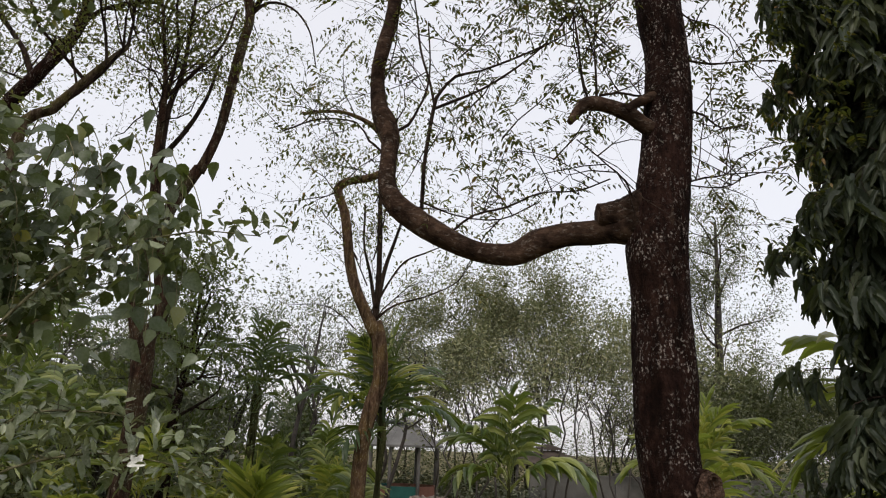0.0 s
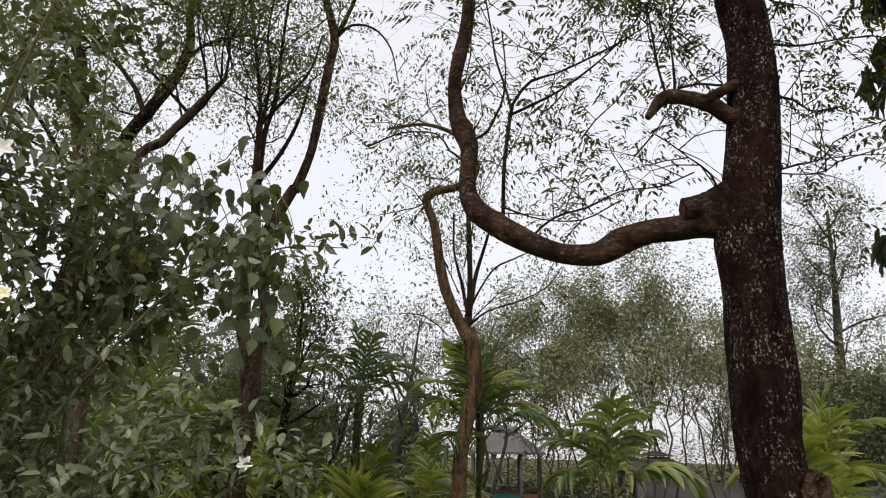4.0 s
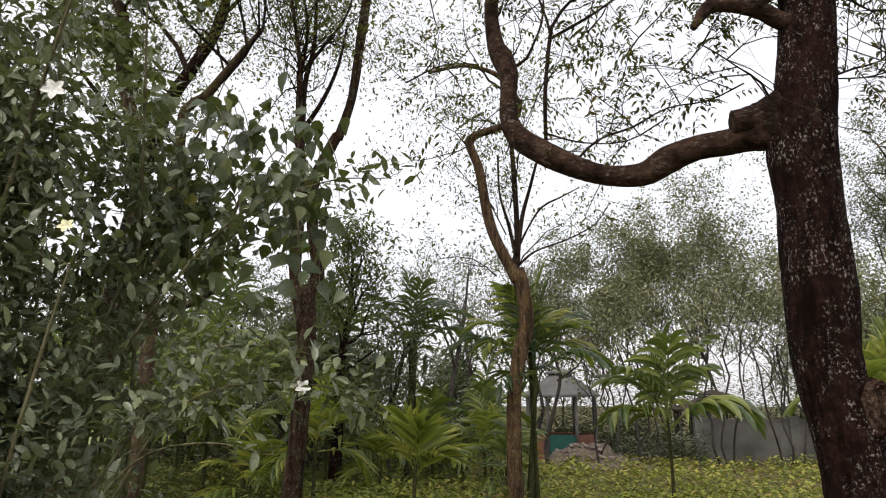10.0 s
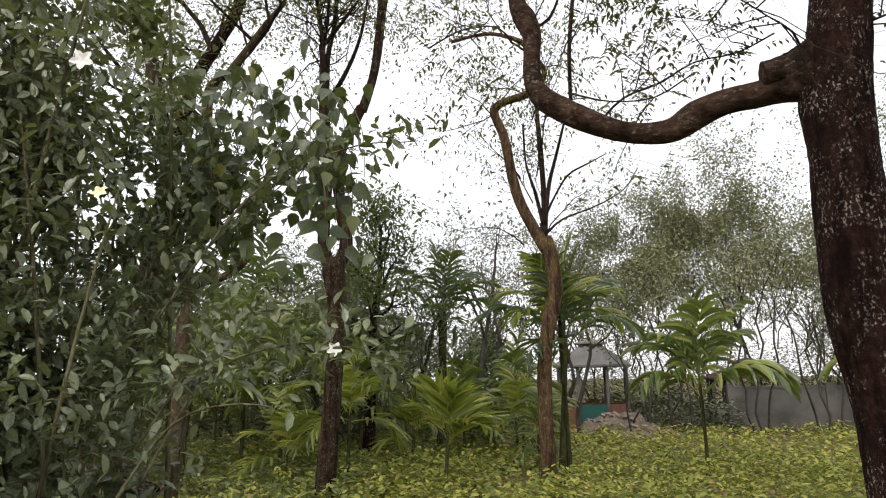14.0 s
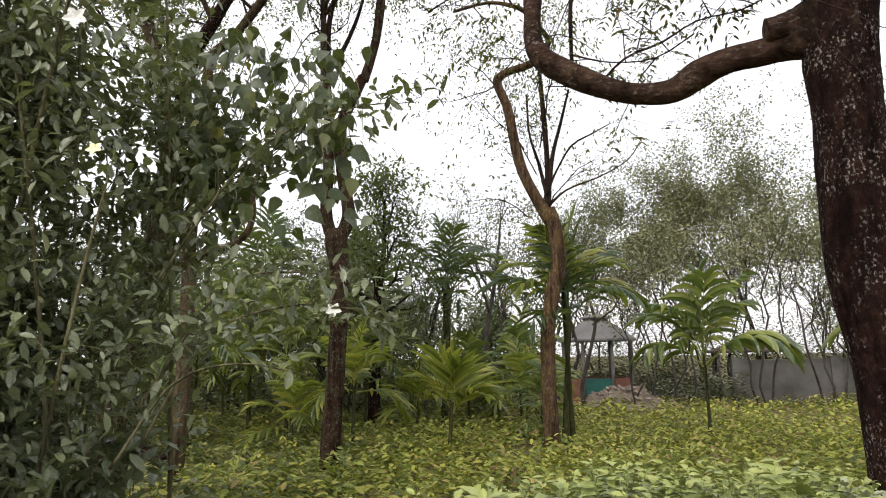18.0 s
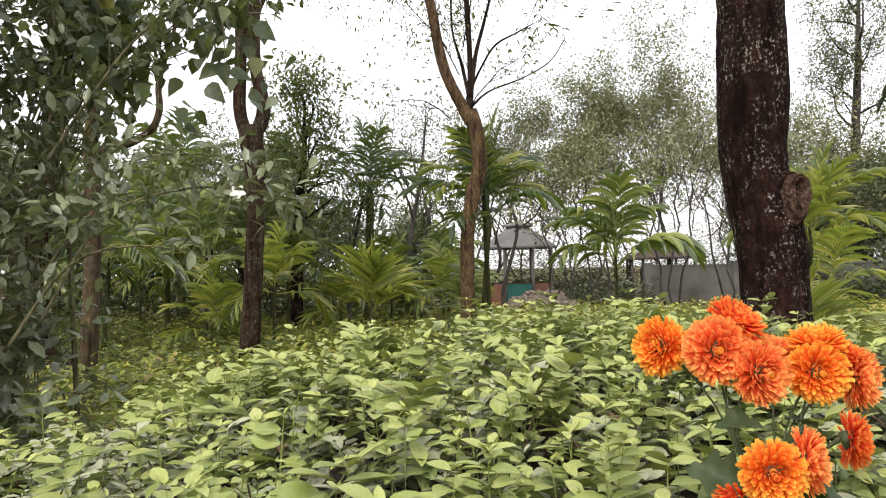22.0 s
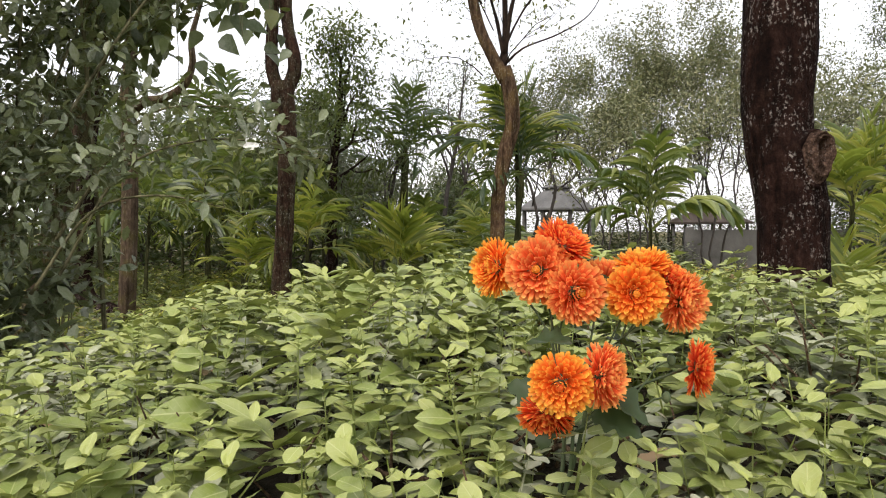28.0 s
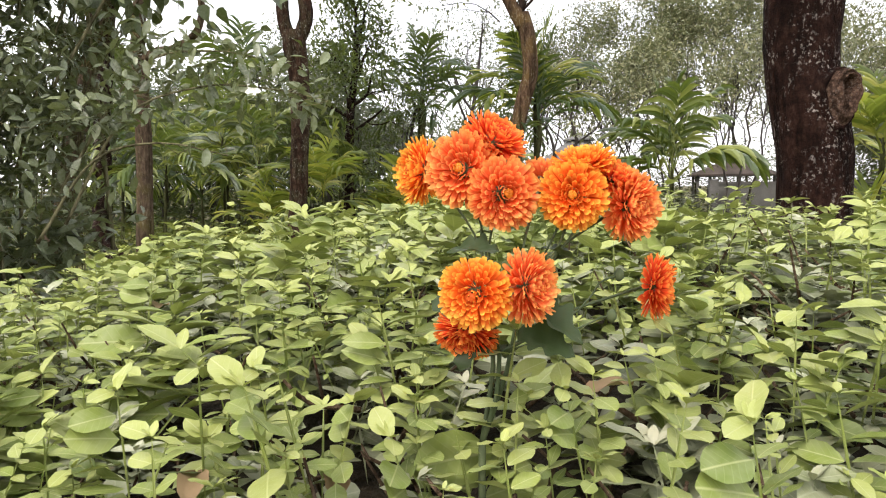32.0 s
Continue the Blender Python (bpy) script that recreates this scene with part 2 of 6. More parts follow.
def tube(geo, points, sides=8, step=0.1, rough=0.0, seed=0, cap=True):
    """A tapered, uneven tube along control points (x, y, z, radius)."""
    q = spline(points, step) if step else np.asarray(points, float)
    c, r = q[:, :3], np.maximum(q[:, 3], 0.0008)
    d = np.gradient(c, axis=0)
    d /= np.linalg.norm(d, axis=1)[:, None] + 1e-9
    ref = np.array([0.0, 0.0, 1.0]) if abs(d[0, 2]) < 0.8 else np.array([1.0, 0.0, 0.0])
    u = np.cross(d[0], ref)
    u /= np.linalg.norm(u)
    rings = []
    ang = np.linspace(0, 2 * np.pi, sides, endpoint=False)
    g = np.random.RandomState(seed + 7)
    ph = g.uniform(0, 6.28, 6)
    for i in range(len(c)):
        u = u - d[i] * np.dot(u, d[i])
        u /= np.linalg.norm(u) + 1e-9
        w = np.cross(d[i], u)
        rr = r[i] * np.ones(sides)
        if rough:
            s = i * (step or 0.1)
            rr *= 1 + rough * (0.6 * np.sin(2 * ang + ph[0] + 3 * s) + 0.5 * np.sin(3 * ang + ph[1] - 5 * s)
                               + 0.45 * np.sin(5 * ang + ph[2] + 9 * s) + 0.5 * np.sin(7 * s + ph[3]) + g.uniform(-0.4, 0.4, sides))
        rings.append(c[i] + np.outer(np.cos(ang) * rr, u) + np.outer(np.sin(ang) * rr, w))
    v = np.vstack(rings)
    n = len(c)
    base = geo.n
    geo.add_quads(v, ring_quads(n, sides))
    if cap:
        geo.f.append(tuple(range(base + (n - 1) * sides, base + n * sides)))
        geo.f.append(tuple(range(base + sides - 1, base - 1, -1)))
    return c


def part(name, geo, material=None, parent=None, label="", m=None):
    """Links a mesh (or a Geo) as one object under a thing or a part."""
    me = geo.mesh(name, material) if isinstance(geo, Geo) else geo
    ob = new(name, me)
    if parent is not None:
        ob.parent = parent
    if m is not None:
        ob.matrix_basis = m
    if label:
        ob["label"] = label
    return ob


def thing(name, at=(0, 0, 0), label="", category="", group="", kind="", turn=0.0, size=1.0):
    ob = new(name)
    ob.empty_display_size = 0.1
    ob.matrix_basis = Matrix.LocRotScale(at, Euler((0, 0, radians(turn))), (size, size, size))
    return tagged(ob, label, category, group, kind)


# leaf blades: (along, across, up) and faces
OVAL = (np.array([(0, 0, 0), (0.3, -0.42, 0.06), (0.3, 0.42, 0.06), (0.68, -0.42, 0.04), (0.68, 0.42, 0.04), (1, 0, -0.1), (0.3, 0, -0.02), (0.68, 0, -0.03)]),
        [(0, 1, 6), (0, 6, 2), (1, 3, 7, 6), (6, 7, 4, 2), (3, 5, 7), (7, 5, 4)])
ROUND = (np.array([(0, 0, 0), (0.14, -0.32, 0.03), (0.14, 0.32, 0.03), (0.45, -0.52, 0.06), (0.45, 0.52, 0.06), (0.78, -0.36, 0.02), (0.78, 0.36, 0.02), (1, 0, -0.08), (0.45, 0, -0.035), (0.78, 0, -0.045)]),
         [(0, 1, 8), (0, 8, 2), (1, 3, 8), (8, 4, 2), (3, 5, 9, 8), (8, 9, 6, 4), (5, 7, 9), (9, 7, 6)])
# broad at the foot, drawn out to a tip
HEART = (np.array([(0, 0, 0), (0.06, -0.34, 0.03), (0.06, 0.34, 0.03), (0.3, -0.52, 0.08), (0.3, 0.52, 0.08), (0.62, -0.33, 0.0), (0.62, 0.33, 0.0), (1, 0, -0.2), (0.3, 0, -0.04), (0.62, 0, -0.06)]), ROUND[1])
KITE = (np.array([(0, 0, 0), (0.45, -0.5, 0.05), (0.45, 0.5, 0.05), (1, 0, -0.08)]), [(0, 1, 3), (0, 3, 2)])
LANCE = (np.array([(0, 0, 0), (0.3, -0.5, 0.05), (0.3, 0.5, 0.05), (0.65, -0.36, 0.0), (0.65, 0.36, 0.0), (1, 0, -0.16)]),
         [(0, 1, 2), (1, 3, 4, 2), (3, 5, 4)])


def fine_blade(stations, fold, curl, wave):
    """A leaf blade with a creased midrib, a curved tip and a wavy rim."""
    v = []
    for t, w in stations:
        for q in (-1, -0.5, 0, 0.5, 1):
            v.append((t, q * w, fold * abs(q) ** 1.5 * w - curl * t * t + wave * abs(q) * math.sin(11 * t + 2 * q)))
    n = len(stations)
    return np.array(v), [(5 * i + j, 5 * i + j + 1, 5 * i + j + 6, 5 * i + j + 5) for i in range(n - 1) for j in range(4)]


HEDGE_LONG = fine_blade([(0, 0.03), (0.08, 0.18), (0.22, 0.38), (0.4, 0.49), (0.6, 0.5), (0.78, 0.41), (0.92, 0.24), (1, 0.06)], 0.07, 0.12, 0.03)
WAVY_BLADE = fine_blade([(0, 0.05), (0.08, 0.3), (0.2, 0.47), (0.33, 0.44), (0.46, 0.5), (0.6, 0.4), (0.74, 0.36), (0.88, 0.2), (1, 0.02)], 0.3, 0.22, 0.05)
# seven rows of three points, for leaves further off
MID_BLADE = (lambda rows: (np.array([(t, q * w, 0.16 * abs(q) * w - 0.13 * t * t) for t, w in rows for q in (-1, 0, 1)]),
                           [(3 * i + j, 3 * i + j + 1, 3 * i + j + 4, 3 * i + j + 3) for i in range(len(rows) - 1) for j in range(2)]))([(0, 0.03), (0.12, 0.24), (0.36, 0.47), (0.62, 0.46), (0.86, 0.25), (1, 0.02)])
HEDGE_BLADE = fine_blade([(0, 0.03), (0.1, 0.2), (0.26, 0.38), (0.45, 0.48), (0.64, 0.5), (0.82, 0.42), (0.94, 0.25), (1, 0.05)], 0.09, 0.1, 0.025)


def unit(a):
    a = np.asarray(a, float)
    return a / (np.linalg.norm(a, axis=-1, keepdims=True) + 1e-9)


def leaves(name, blade, pos, along, up, length, width, material, lift=1.0, smooth=False, tone=None):
    """One mesh of many leaf blades."""
    bv, bf = blade
    pos, along = np.asarray(pos, float), unit(along)
    side = unit(np.cross(up, along))
    up = np.cross(along, side)
    n, k = len(pos), len(bv)
    L, W = np.broadcast_to(length, n)[:, None, None], np.broadcast_to(width, n)[:, None, None]
    v = pos[:, None] + along[:, None] * bv[None, :, :1] * L + side[:, None] * bv[None, :, 1:2] * W + up[:, None] * bv[None, :, 2:] * L * np.broadcast_to(lift, n)[:, None, None]
    me = bpy.data.meshes.new(name)
    sizes = np.array([len(f) for f in bf])
    flat = np.concatenate([np.array(f) for f in bf])
    me.vertices.add(n * k)
    me.vertices.foreach_set("co", v.ravel())
    me.loops.add(n * len(flat))
    me.loops.foreach_set("vertex_index", (flat[None] + k * np.arange(n)[:, None]).ravel())
    me.polygons.add(n * len(bf))
    tot = np.tile(sizes, n)
    me.polygons.foreach_set("loop_start", np.concatenate([[0], np.cumsum(tot)[:-1]]))
    me.polygons.foreach_set("loop_total", tot)
    me.polygons.foreach_set("use_smooth", np.full(len(tot), smooth))
    for key, value in (("rib", np.tile(np.abs(bv[:, 1]) * 2, n)), ("along", np.tile(bv[:, 0], n))) if tone is not None else ():
        me.attributes.new(key, "FLOAT", "POINT").data.foreach_set("value", value.astype(np.float32))
    if tone is not None:
        me.attributes.new("tone", "FLOAT", "POINT").data.foreach_set("value", np.repeat(np.asarray(tone, np.float32), k))
    me.materials.append(material)
    me.update(calc_edges=True)
    return me


def grow(geo, tips, start, way, length, radius, depth, g, spread=0.6, rise=0.25, wobble=0.22, sides=5, kids=3, thin=0.62, droop=0.0):
    """A limb that wanders, tapers and forks; the ends of its twigs go into tips."""
    n = 4
    p, d = np.array(start, float), unit(way)
    pts = [(*p, radius)]
    for i in range(n):
        d = unit(d + g.normal(0, wobble, 3) + np.array([0, 0, rise * 0.3 - droop * 0.2]))
        p = p + d * length / n
        pts.append((*p, radius * (1 - 0.55 * (i + 1) / n)))
        if depth <= 1:
            tips.append((p.copy(), d.copy()))
    twig(geo, pts, max(3, sides))
    if depth > 0:
        for k in range(kids):
            i = g.randint(1, n + 1) if k else n
            q = np.array(pts[i][:3])
            nd = unit(d + g.normal(0, spread, 3) + np.array([0, 0, rise - droop]))
            grow(geo, tips, q, nd, length * g.uniform(0.5, 0.8), pts[i][3] * thin, depth - 1, g, spread, rise, wobble, sides - 1, kids, thin, droop)


def scatter_leaves(tips, per, g, spread, droop=0.2):
    """Places and ways for leaves round the twig ends."""
    p = np.array([t[0] for t in tips])
    d = np.array([t[1] for t in tips])
    idx = np.repeat(np.arange(len(p)), per)
    pos = p[idx] + g.normal(0, spread, (len(idx), 3))
    al = unit(d[idx] * 0.5 + g.normal(0, 0.8, (len(idx), 3)) + np.array([0, 0, -droop]))
    up = unit(g.normal(0, 0.5, (len(idx), 3)) + np.array([0, 0, 1.0]))
    return pos, al, up

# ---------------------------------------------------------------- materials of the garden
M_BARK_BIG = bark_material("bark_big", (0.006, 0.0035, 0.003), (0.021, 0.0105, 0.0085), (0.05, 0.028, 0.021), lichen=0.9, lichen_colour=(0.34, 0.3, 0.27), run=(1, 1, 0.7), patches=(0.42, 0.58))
M_BARK_LIMB = bark_material("bark_limb", (0.016, 0.010, 0.008), (0.055, 0.034, 0.024), (0.13, 0.085, 0.06), lichen=0.5, lichen_colour=(0.3, 0.26, 0.22), run=(0.35, 0.8, 0.7))
M_BARK_BROWN = bark_material("bark_brown", (0.013, 0.009, 0.007), (0.05, 0.028, 0.019), (0.115, 0.072, 0.05), lichen=0.7, lichen_colour=(0.3, 0.29, 0.23), moss=(0.06, 0.05, 0.028), run=(1, 1, 0.5))
M_BARK_GREY = bark_material("bark_grey", (0.03, 0.022, 0.016), (0.095, 0.068, 0.048), (0.19, 0.15, 0.115), lichen=0.6, lichen_colour=(0.3, 0.27, 0.2), moss=(0.085, 0.07, 0.025))
M_TWIG = bark_material("twig", (0.016, 0.011, 0.009), (0.04, 0.028, 0.022), (0.085, 0.066, 0.05))
M_KNOT = bark_material("knot_bark", (0.014, 0.009, 0.007), (0.095, 0.058, 0.042), (0.24, 0.165, 0.12), scale=2.0, lichen=0.7, lichen_colour=(0.32, 0.27, 0.24), run=(1, 1, 1))
M_CANE = bark_material("cane", (0.09, 0.085, 0.045), (0.2, 0.19, 0.11), (0.32, 0.3, 0.19))
M_FAR_WOOD = plain_material("far_wood", (0.028, 0.023, 0.02), (0.075, 0.064, 0.055))
M_NEEM = leaf_material("neem_leaf", [(0.0, (0.03, 0.036, 0.014)), (0.55, (0.055, 0.062, 0.018)), (0.82, (0.12, 0.1, 0.02)), (1.0, (0.15, 0.075, 0.025))], translucent=0.12)
M_SPARSE = leaf_material("sparse_leaf", [(0.0, (0.05, 0.055, 0.028)), (0.7, (0.09, 0.09, 0.04)), (1.0, (0.17, 0.12, 0.05))], rough=0.6)
# leaves of the far crowns: distance haze is put into their pale colour
M_HAZE_LEAF = leaf_material("haze_leaf", [(0.0, (0.145, 0.152, 0.095)), (0.6, (0.22, 0.226, 0.135)), (1.0, (0.3, 0.282, 0.17))], rough=0.7, translucent=0.12)
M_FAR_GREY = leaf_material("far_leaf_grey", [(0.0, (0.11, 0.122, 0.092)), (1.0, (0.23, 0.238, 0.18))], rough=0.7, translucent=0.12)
M_DUSK = leaf_material("dusk_leaf", [(0.0, (0.06, 0.068, 0.045)), (0.6, (0.11, 0.118, 0.08)), (1.0, (0.2, 0.195, 0.13))], rough=0.7, translucent=0.2)
M_DARK_LEAF = leaf_material("dark_leaf", [(0.0, (0.03, 0.046, 0.02)), (0.7, (0.06, 0.085, 0.034)), (1.0, (0.12, 0.135, 0.05))], dust=0.2, dust_colour=(0.17, 0.18, 0.13), translucent=0.15)
M_MANGO = leaf_material("mango_leaf", [(0.0, (0.022, 0.036, 0.016)), (0.75, (0.05, 0.068, 0.03)), (1.0, (0.1, 0.115, 0.05))], dust=0.25, dust_colour=(0.15, 0.16, 0.12))
M_SHRUB = leaf_material("shrub_leaf", [(0.0, (0.042, 0.057, 0.024)), (0.55, (0.115, 0.145, 0.06)), (0.94, (0.2, 0.225, 0.11)), (1.0, (0.34, 0.31, 0.05))], dust=0.5, dust_colour=(0.33, 0.345, 0.26), translucent=0.14, rough=0.36, spec=0.55, veined=True, vein=(0.26, 0.28, 0.17))
M_ROUNDLEAF = leaf_material("round_leaf", [(0.0, (0.018, 0.03, 0.011)), (0.6, (0.046, 0.07, 0.025)), (0.95, (0.11, 0.14, 0.06)), (1.0, (0.3, 0.26, 0.04))], dust=0.35, dust_colour=(0.2, 0.22, 0.15), translucent=0.18, rough=0.38, spec=0.4)
M_ASHOKA = leaf_material("ashoka_leaf", [(0.0, (0.013, 0.02, 0.012)), (0.7, (0.03, 0.042, 0.026)), (1.0, (0.075, 0.085, 0.045))], dust=0.3, dust_colour=(0.12, 0.13, 0.105), rough=0.4, translucent=0.1, veined=True, vein=(0.11, 0.125, 0.085))
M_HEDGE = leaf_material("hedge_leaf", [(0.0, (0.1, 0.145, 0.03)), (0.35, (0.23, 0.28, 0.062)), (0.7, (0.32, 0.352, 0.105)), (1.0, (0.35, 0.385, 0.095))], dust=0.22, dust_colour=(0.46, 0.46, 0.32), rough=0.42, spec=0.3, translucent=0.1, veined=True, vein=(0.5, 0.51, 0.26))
M_HEDGE_OLD = leaf_material("hedge_leaf_old", [(0.0, (0.12, 0.14, 0.065)), (0.4, (0.24, 0.262, 0.135)), (0.85, (0.38, 0.385, 0.26)), (1.0, (0.42, 0.4, 0.28))], dust=0.5, dust_colour=(0.42, 0.42, 0.34), rough=0.5, spec=0.35, translucent=0.07, veined=True, vein=(0.42, 0.43, 0.3))
M_PALM = leaf_material("palm_leaf", [(0.0, (0.03, 0.052, 0.014)), (0.55, (0.1, 0.145, 0.035)), (1.0, (0.34, 0.36, 0.11))], spec=0.6, rough=0.32, translucent=0.25)
M_PALM_YELLOW = leaf_material("palm_leaf_yellow", [(0.0, (0.065, 0.095, 0.02)), (0.55, (0.225, 0.26, 0.048)), (1.0, (0.42, 0.38, 0.085))], spec=0.55, rough=0.32, translucent=0.42)
M_PALM_DARK = leaf_material("palm_leaf_dark", [(0.0, (0.02, 0.042, 0.02)), (1.0, (0.06, 0.095, 0.04))], spec=0.45, rough=0.35)
M_PALM_STEM = bark_material("palm_stem", (0.03, 0.03, 0.015), (0.075, 0.08, 0.035), (0.15, 0.14, 0.075))
M_COVER = leaf_material("cover_leaf", [(0.0, (0.075, 0.1, 0.017)), (0.5, (0.27, 0.305, 0.042)), (0.9, (0.46, 0.43, 0.08)), (1.0, (0.4, 0.27, 0.1))], rough=0.55, dust=0.2, translucent=0.22)
M_UNDER = leaf_material("under_leaf", [(0.0, (0.035, 0.05, 0.014)), (0.6, (0.11, 0.135, 0.035)), (0.92, (0.26, 0.26, 0.06)), (1.0, (0.28, 0.19, 0.07))], dust=0.15, translucent=0.2)
M_DRY = leaf_material("dry_leaf", [(0.0, (0.12, 0.07, 0.035)), (0.6, (0.24, 0.15, 0.08)), (1.0, (0.38, 0.27, 0.17))], translucent=0.15, rough=0.8)
M_SOIL = plain_material("soil", (0.1, 0.08, 0.06), (0.22, 0.18, 0.14), 8, 0.95, 0.8, 50, 0.02)
M_GROUND = plain_material("ground", (0.07, 0.075, 0.022), (0.17, 0.13, 0.06), 1.5, 0.95, 0.6, 20, 0.03)
M_WALL = plain_material("wall", (0.075, 0.072, 0.066), (0.165, 0.157, 0.147), 1.3, 0.9)
M_PILLAR = plain_material("pillar", (0.12, 0.11, 0.1), (0.2, 0.19, 0.18), 2.0, 0.85)
# near-black brown, so that the gaps between the hedge leaves read as shaded
M_GAP_SHADE = plain_material("gap_shade", (0.011, 0.009, 0.005), (0.042, 0.031, 0.018), 14, 0.95, 0.9, 70, 0.02)
M_STICK = bark_material("dry_stick", (0.06, 0.04, 0.025), (0.16, 0.11, 0.07), (0.33, 0.25, 0.18), scale=4)
M_BARK_OCHRE = bark_material("bark_ochre", (0.035, 0.022, 0.014), (0.105, 0.066, 0.042), (0.21, 0.155, 0.105), lichen=0.7, lichen_colour=(0.33, 0.29, 0.22), moss=(0.115, 0.075, 0.03))
M_ROOF = plain_material("roof", (0.16, 0.155, 0.15), (0.25, 0.245, 0.24), 2.0, 0.7)
M_ROOF_BROWN = plain_material("roof_brown", (0.07, 0.055, 0.045), (0.13, 0.1, 0.085), 2.0, 0.8)
M_TEAL = plain_material("teal_paint", (0.02, 0.1, 0.085), (0.03, 0.14, 0.12), 3.0, 0.6)
M_BRICK = plain_material("red_paint", (0.22, 0.1, 0.07), (0.32, 0.15, 0.11), 3.0, 0.8)
M_RUBBLE = plain_material("rubble", (0.16, 0.12, 0.1), (0.34, 0.29, 0.25), 5.0, 0.9)
M_WHITE = plain_material("white_petal", (0.75, 0.75, 0.68), (0.85, 0.85, 0.8), 30.0, 0.6)
M_CREAM = plain_material("cream_petal", (0.72, 0.68, 0.4), (0.82, 0.78, 0.5), 30.0, 0.6)
M_PETAL = petal_material("petal", (0.86, 0.17, 0.05), (0.92, 0.24, 0.08), (0.97, 0.54, 0.16))
M_PETAL_GOLD = petal_material("petal_gold", (0.88, 0.17, 0.03), (0.94, 0.27, 0.04), (0.98, 0.62, 0.1))
M_PETAL_RED = petal_material("petal_red", (0.78, 0.075, 0.025), (0.88, 0.14, 0.04), (0.96, 0.42, 0.09))
M_HEART = petal_material("petal_heart", (0.92, 0.36, 0.04), (0.97, 0.52, 0.07), (0.98, 0.6, 0.1))
M_MUM_LEAF = leaf_material("mum_leaf", [(0.0, (0.022, 0.036, 0.014)), (1.0, (0.04, 0.06, 0.024))], dust=0.1, dust_colour=(0.1, 0.12, 0.08), translucent=0.1)
M_MUM_STEM = plain_material("mum_stem", (0.05, 0.075, 0.03), (0.1, 0.12, 0.055), 40, 0.7)


# ---------------------------------------------------------------- ground, low growth
def ground_sheet():
    g = Geo()
    n = 80
    s = np.linspace(-1, 1, n)
    xs = np.sign(s) * np.abs(s) ** 3 * 1500
    v = []
    for y in xs:
        for x in xs:
            near = math.exp(-(x * x + y * y) / 900)
            v.append((x, y, -0.03 + near * 0.05 * noise.noise(Vector((x * 0.4, y * 0.4, 0)))))
    f = [(j * n + i, j * n + i + 1, (j + 1) * n + i + 1, (j + 1) * n + i) for j in range(n - 1) for i in range(n - 1)]
    g.add(v, f)
    return tagged(part("ground", g, M_GROUND), "bare brown earth with patches of grass", "ground", kind="structure")


def low_growth(name, label, area, count, per, height, size, material, seed, blade=OVAL, skip=None):
    """Knee-high plants: a stalk's worth of leaves round each foot."""
    g = np.random.RandomState(seed)
    x0, x1, y0, y1 = area
    fx, fy = g.uniform(x0, x1, count), g.uniform(y0, y1, count)
    patch = np.array([noise.noise(Vector((a * 0.55, b * 0.55, seed))) for a, b in zip(fx, fy)])
    keep = patch > -0.35
    if skip is not None:
        keep &= ~skip(fx, fy)
    fx, fy, patch = fx[keep], fy[keep], patch[keep]
    h = height * g.uniform(0.5, 1.15, len(fx)) * (1 + 0.5 * patch)
    i = np.repeat(np.arange(len(fx)), per)
    up = g.uniform(0.15, 1, len(i))
    a = g.uniform(0, 2 * np.pi, len(i))
    r = 0.06 + 0.1 * g.rand(len(i)) * height / 0.3
    pos = np.stack([fx[i] + np.cos(a) * r * 0.6, fy[i] + np.sin(a) * r * 0.6, h[i] * up - 0.02], 1)
    al = np.stack([np.cos(a), np.sin(a), g.uniform(-0.3, 0.8, len(i))], 1)
    upv = np.stack([g.normal(0, 0.3, len(i)), g.normal(0, 0.3, len(i)), np.ones(len(i))], 1)
    ln = size * g.uniform(0.6, 1.3, len(i))
    ob = part(name, leaves(name, blade, pos, al, upv, ln, ln * 0.5, material))
    return tagged(ob, label, "plants", kind="stuff")


ground_sheet()
low_growth("ground_cover", "yellow-green leafy ground cover on the open plot", (-4.5, 11, 3.4, 13), 7200, 9, 0.36, 0.095, M_COVER, 3)
low_growth("ground_cover", "yellow-green leafy ground cover on the open plot", (-8, 18, 13, 21), 3600, 6, 0.3, 0.13, M_COVER, 4)
low_growth("undergrowth", "dark green weeds under the trees", (-13, -2.6, 4.4, 16), 4200, 8, 0.38, 0.11, M_UNDER, 5)
low_growth("undergrowth", "dark green weeds between the shrub and the hedge", (-3.0, -0.9, 1.0, 4.4), 420, 8, 0.4, 0.09, M_UNDER, 15)
low_growth("dry_weeds", "dry brown weeds between the green plants", (-2, 6, 7, 20), 260, 7, 0.34, 0.1, M_DRY, 6, blade=LANCE)
low_growth("far_bushes", "dusky bushes along the end of the plot", (-22, -1.8, 15, 26), 2200, 9, 1.5, 0.2, M_DARK_LEAF, 7)
low_growth("far_bushes", "dusky bushes along the end of the plot", (-2.5, 4.5, 23.6, 27), 420, 9, 1.0, 0.2, M_FAR_GREY, 9)
low_growth("far_bushes", "loose dusky bushes behind the wall and the gazebo", (-3, 12, 23.9, 27), 3000, 12, 3.0, 0.1, M_DUSK, 29)
low_growth("far_bushes", "dusky bushes along the end of the plot", (1.3, 4.2, 20.3, 20.9), 130, 9, 0.85, 0.14, M_FAR_GREY, 18)
low_growth("far_bushes", "dusky bushes along the end of the plot", (7.6, 26, 19.5, 20.7), 900, 9, 1.35, 0.16, M_DARK_LEAF, 19)
low_growth("far_bushes", "dusky bushes along the end of the plot", (7.5, 30, 20, 30), 1100, 9, 1.6, 0.2, M_DARK_LEAF, 8)


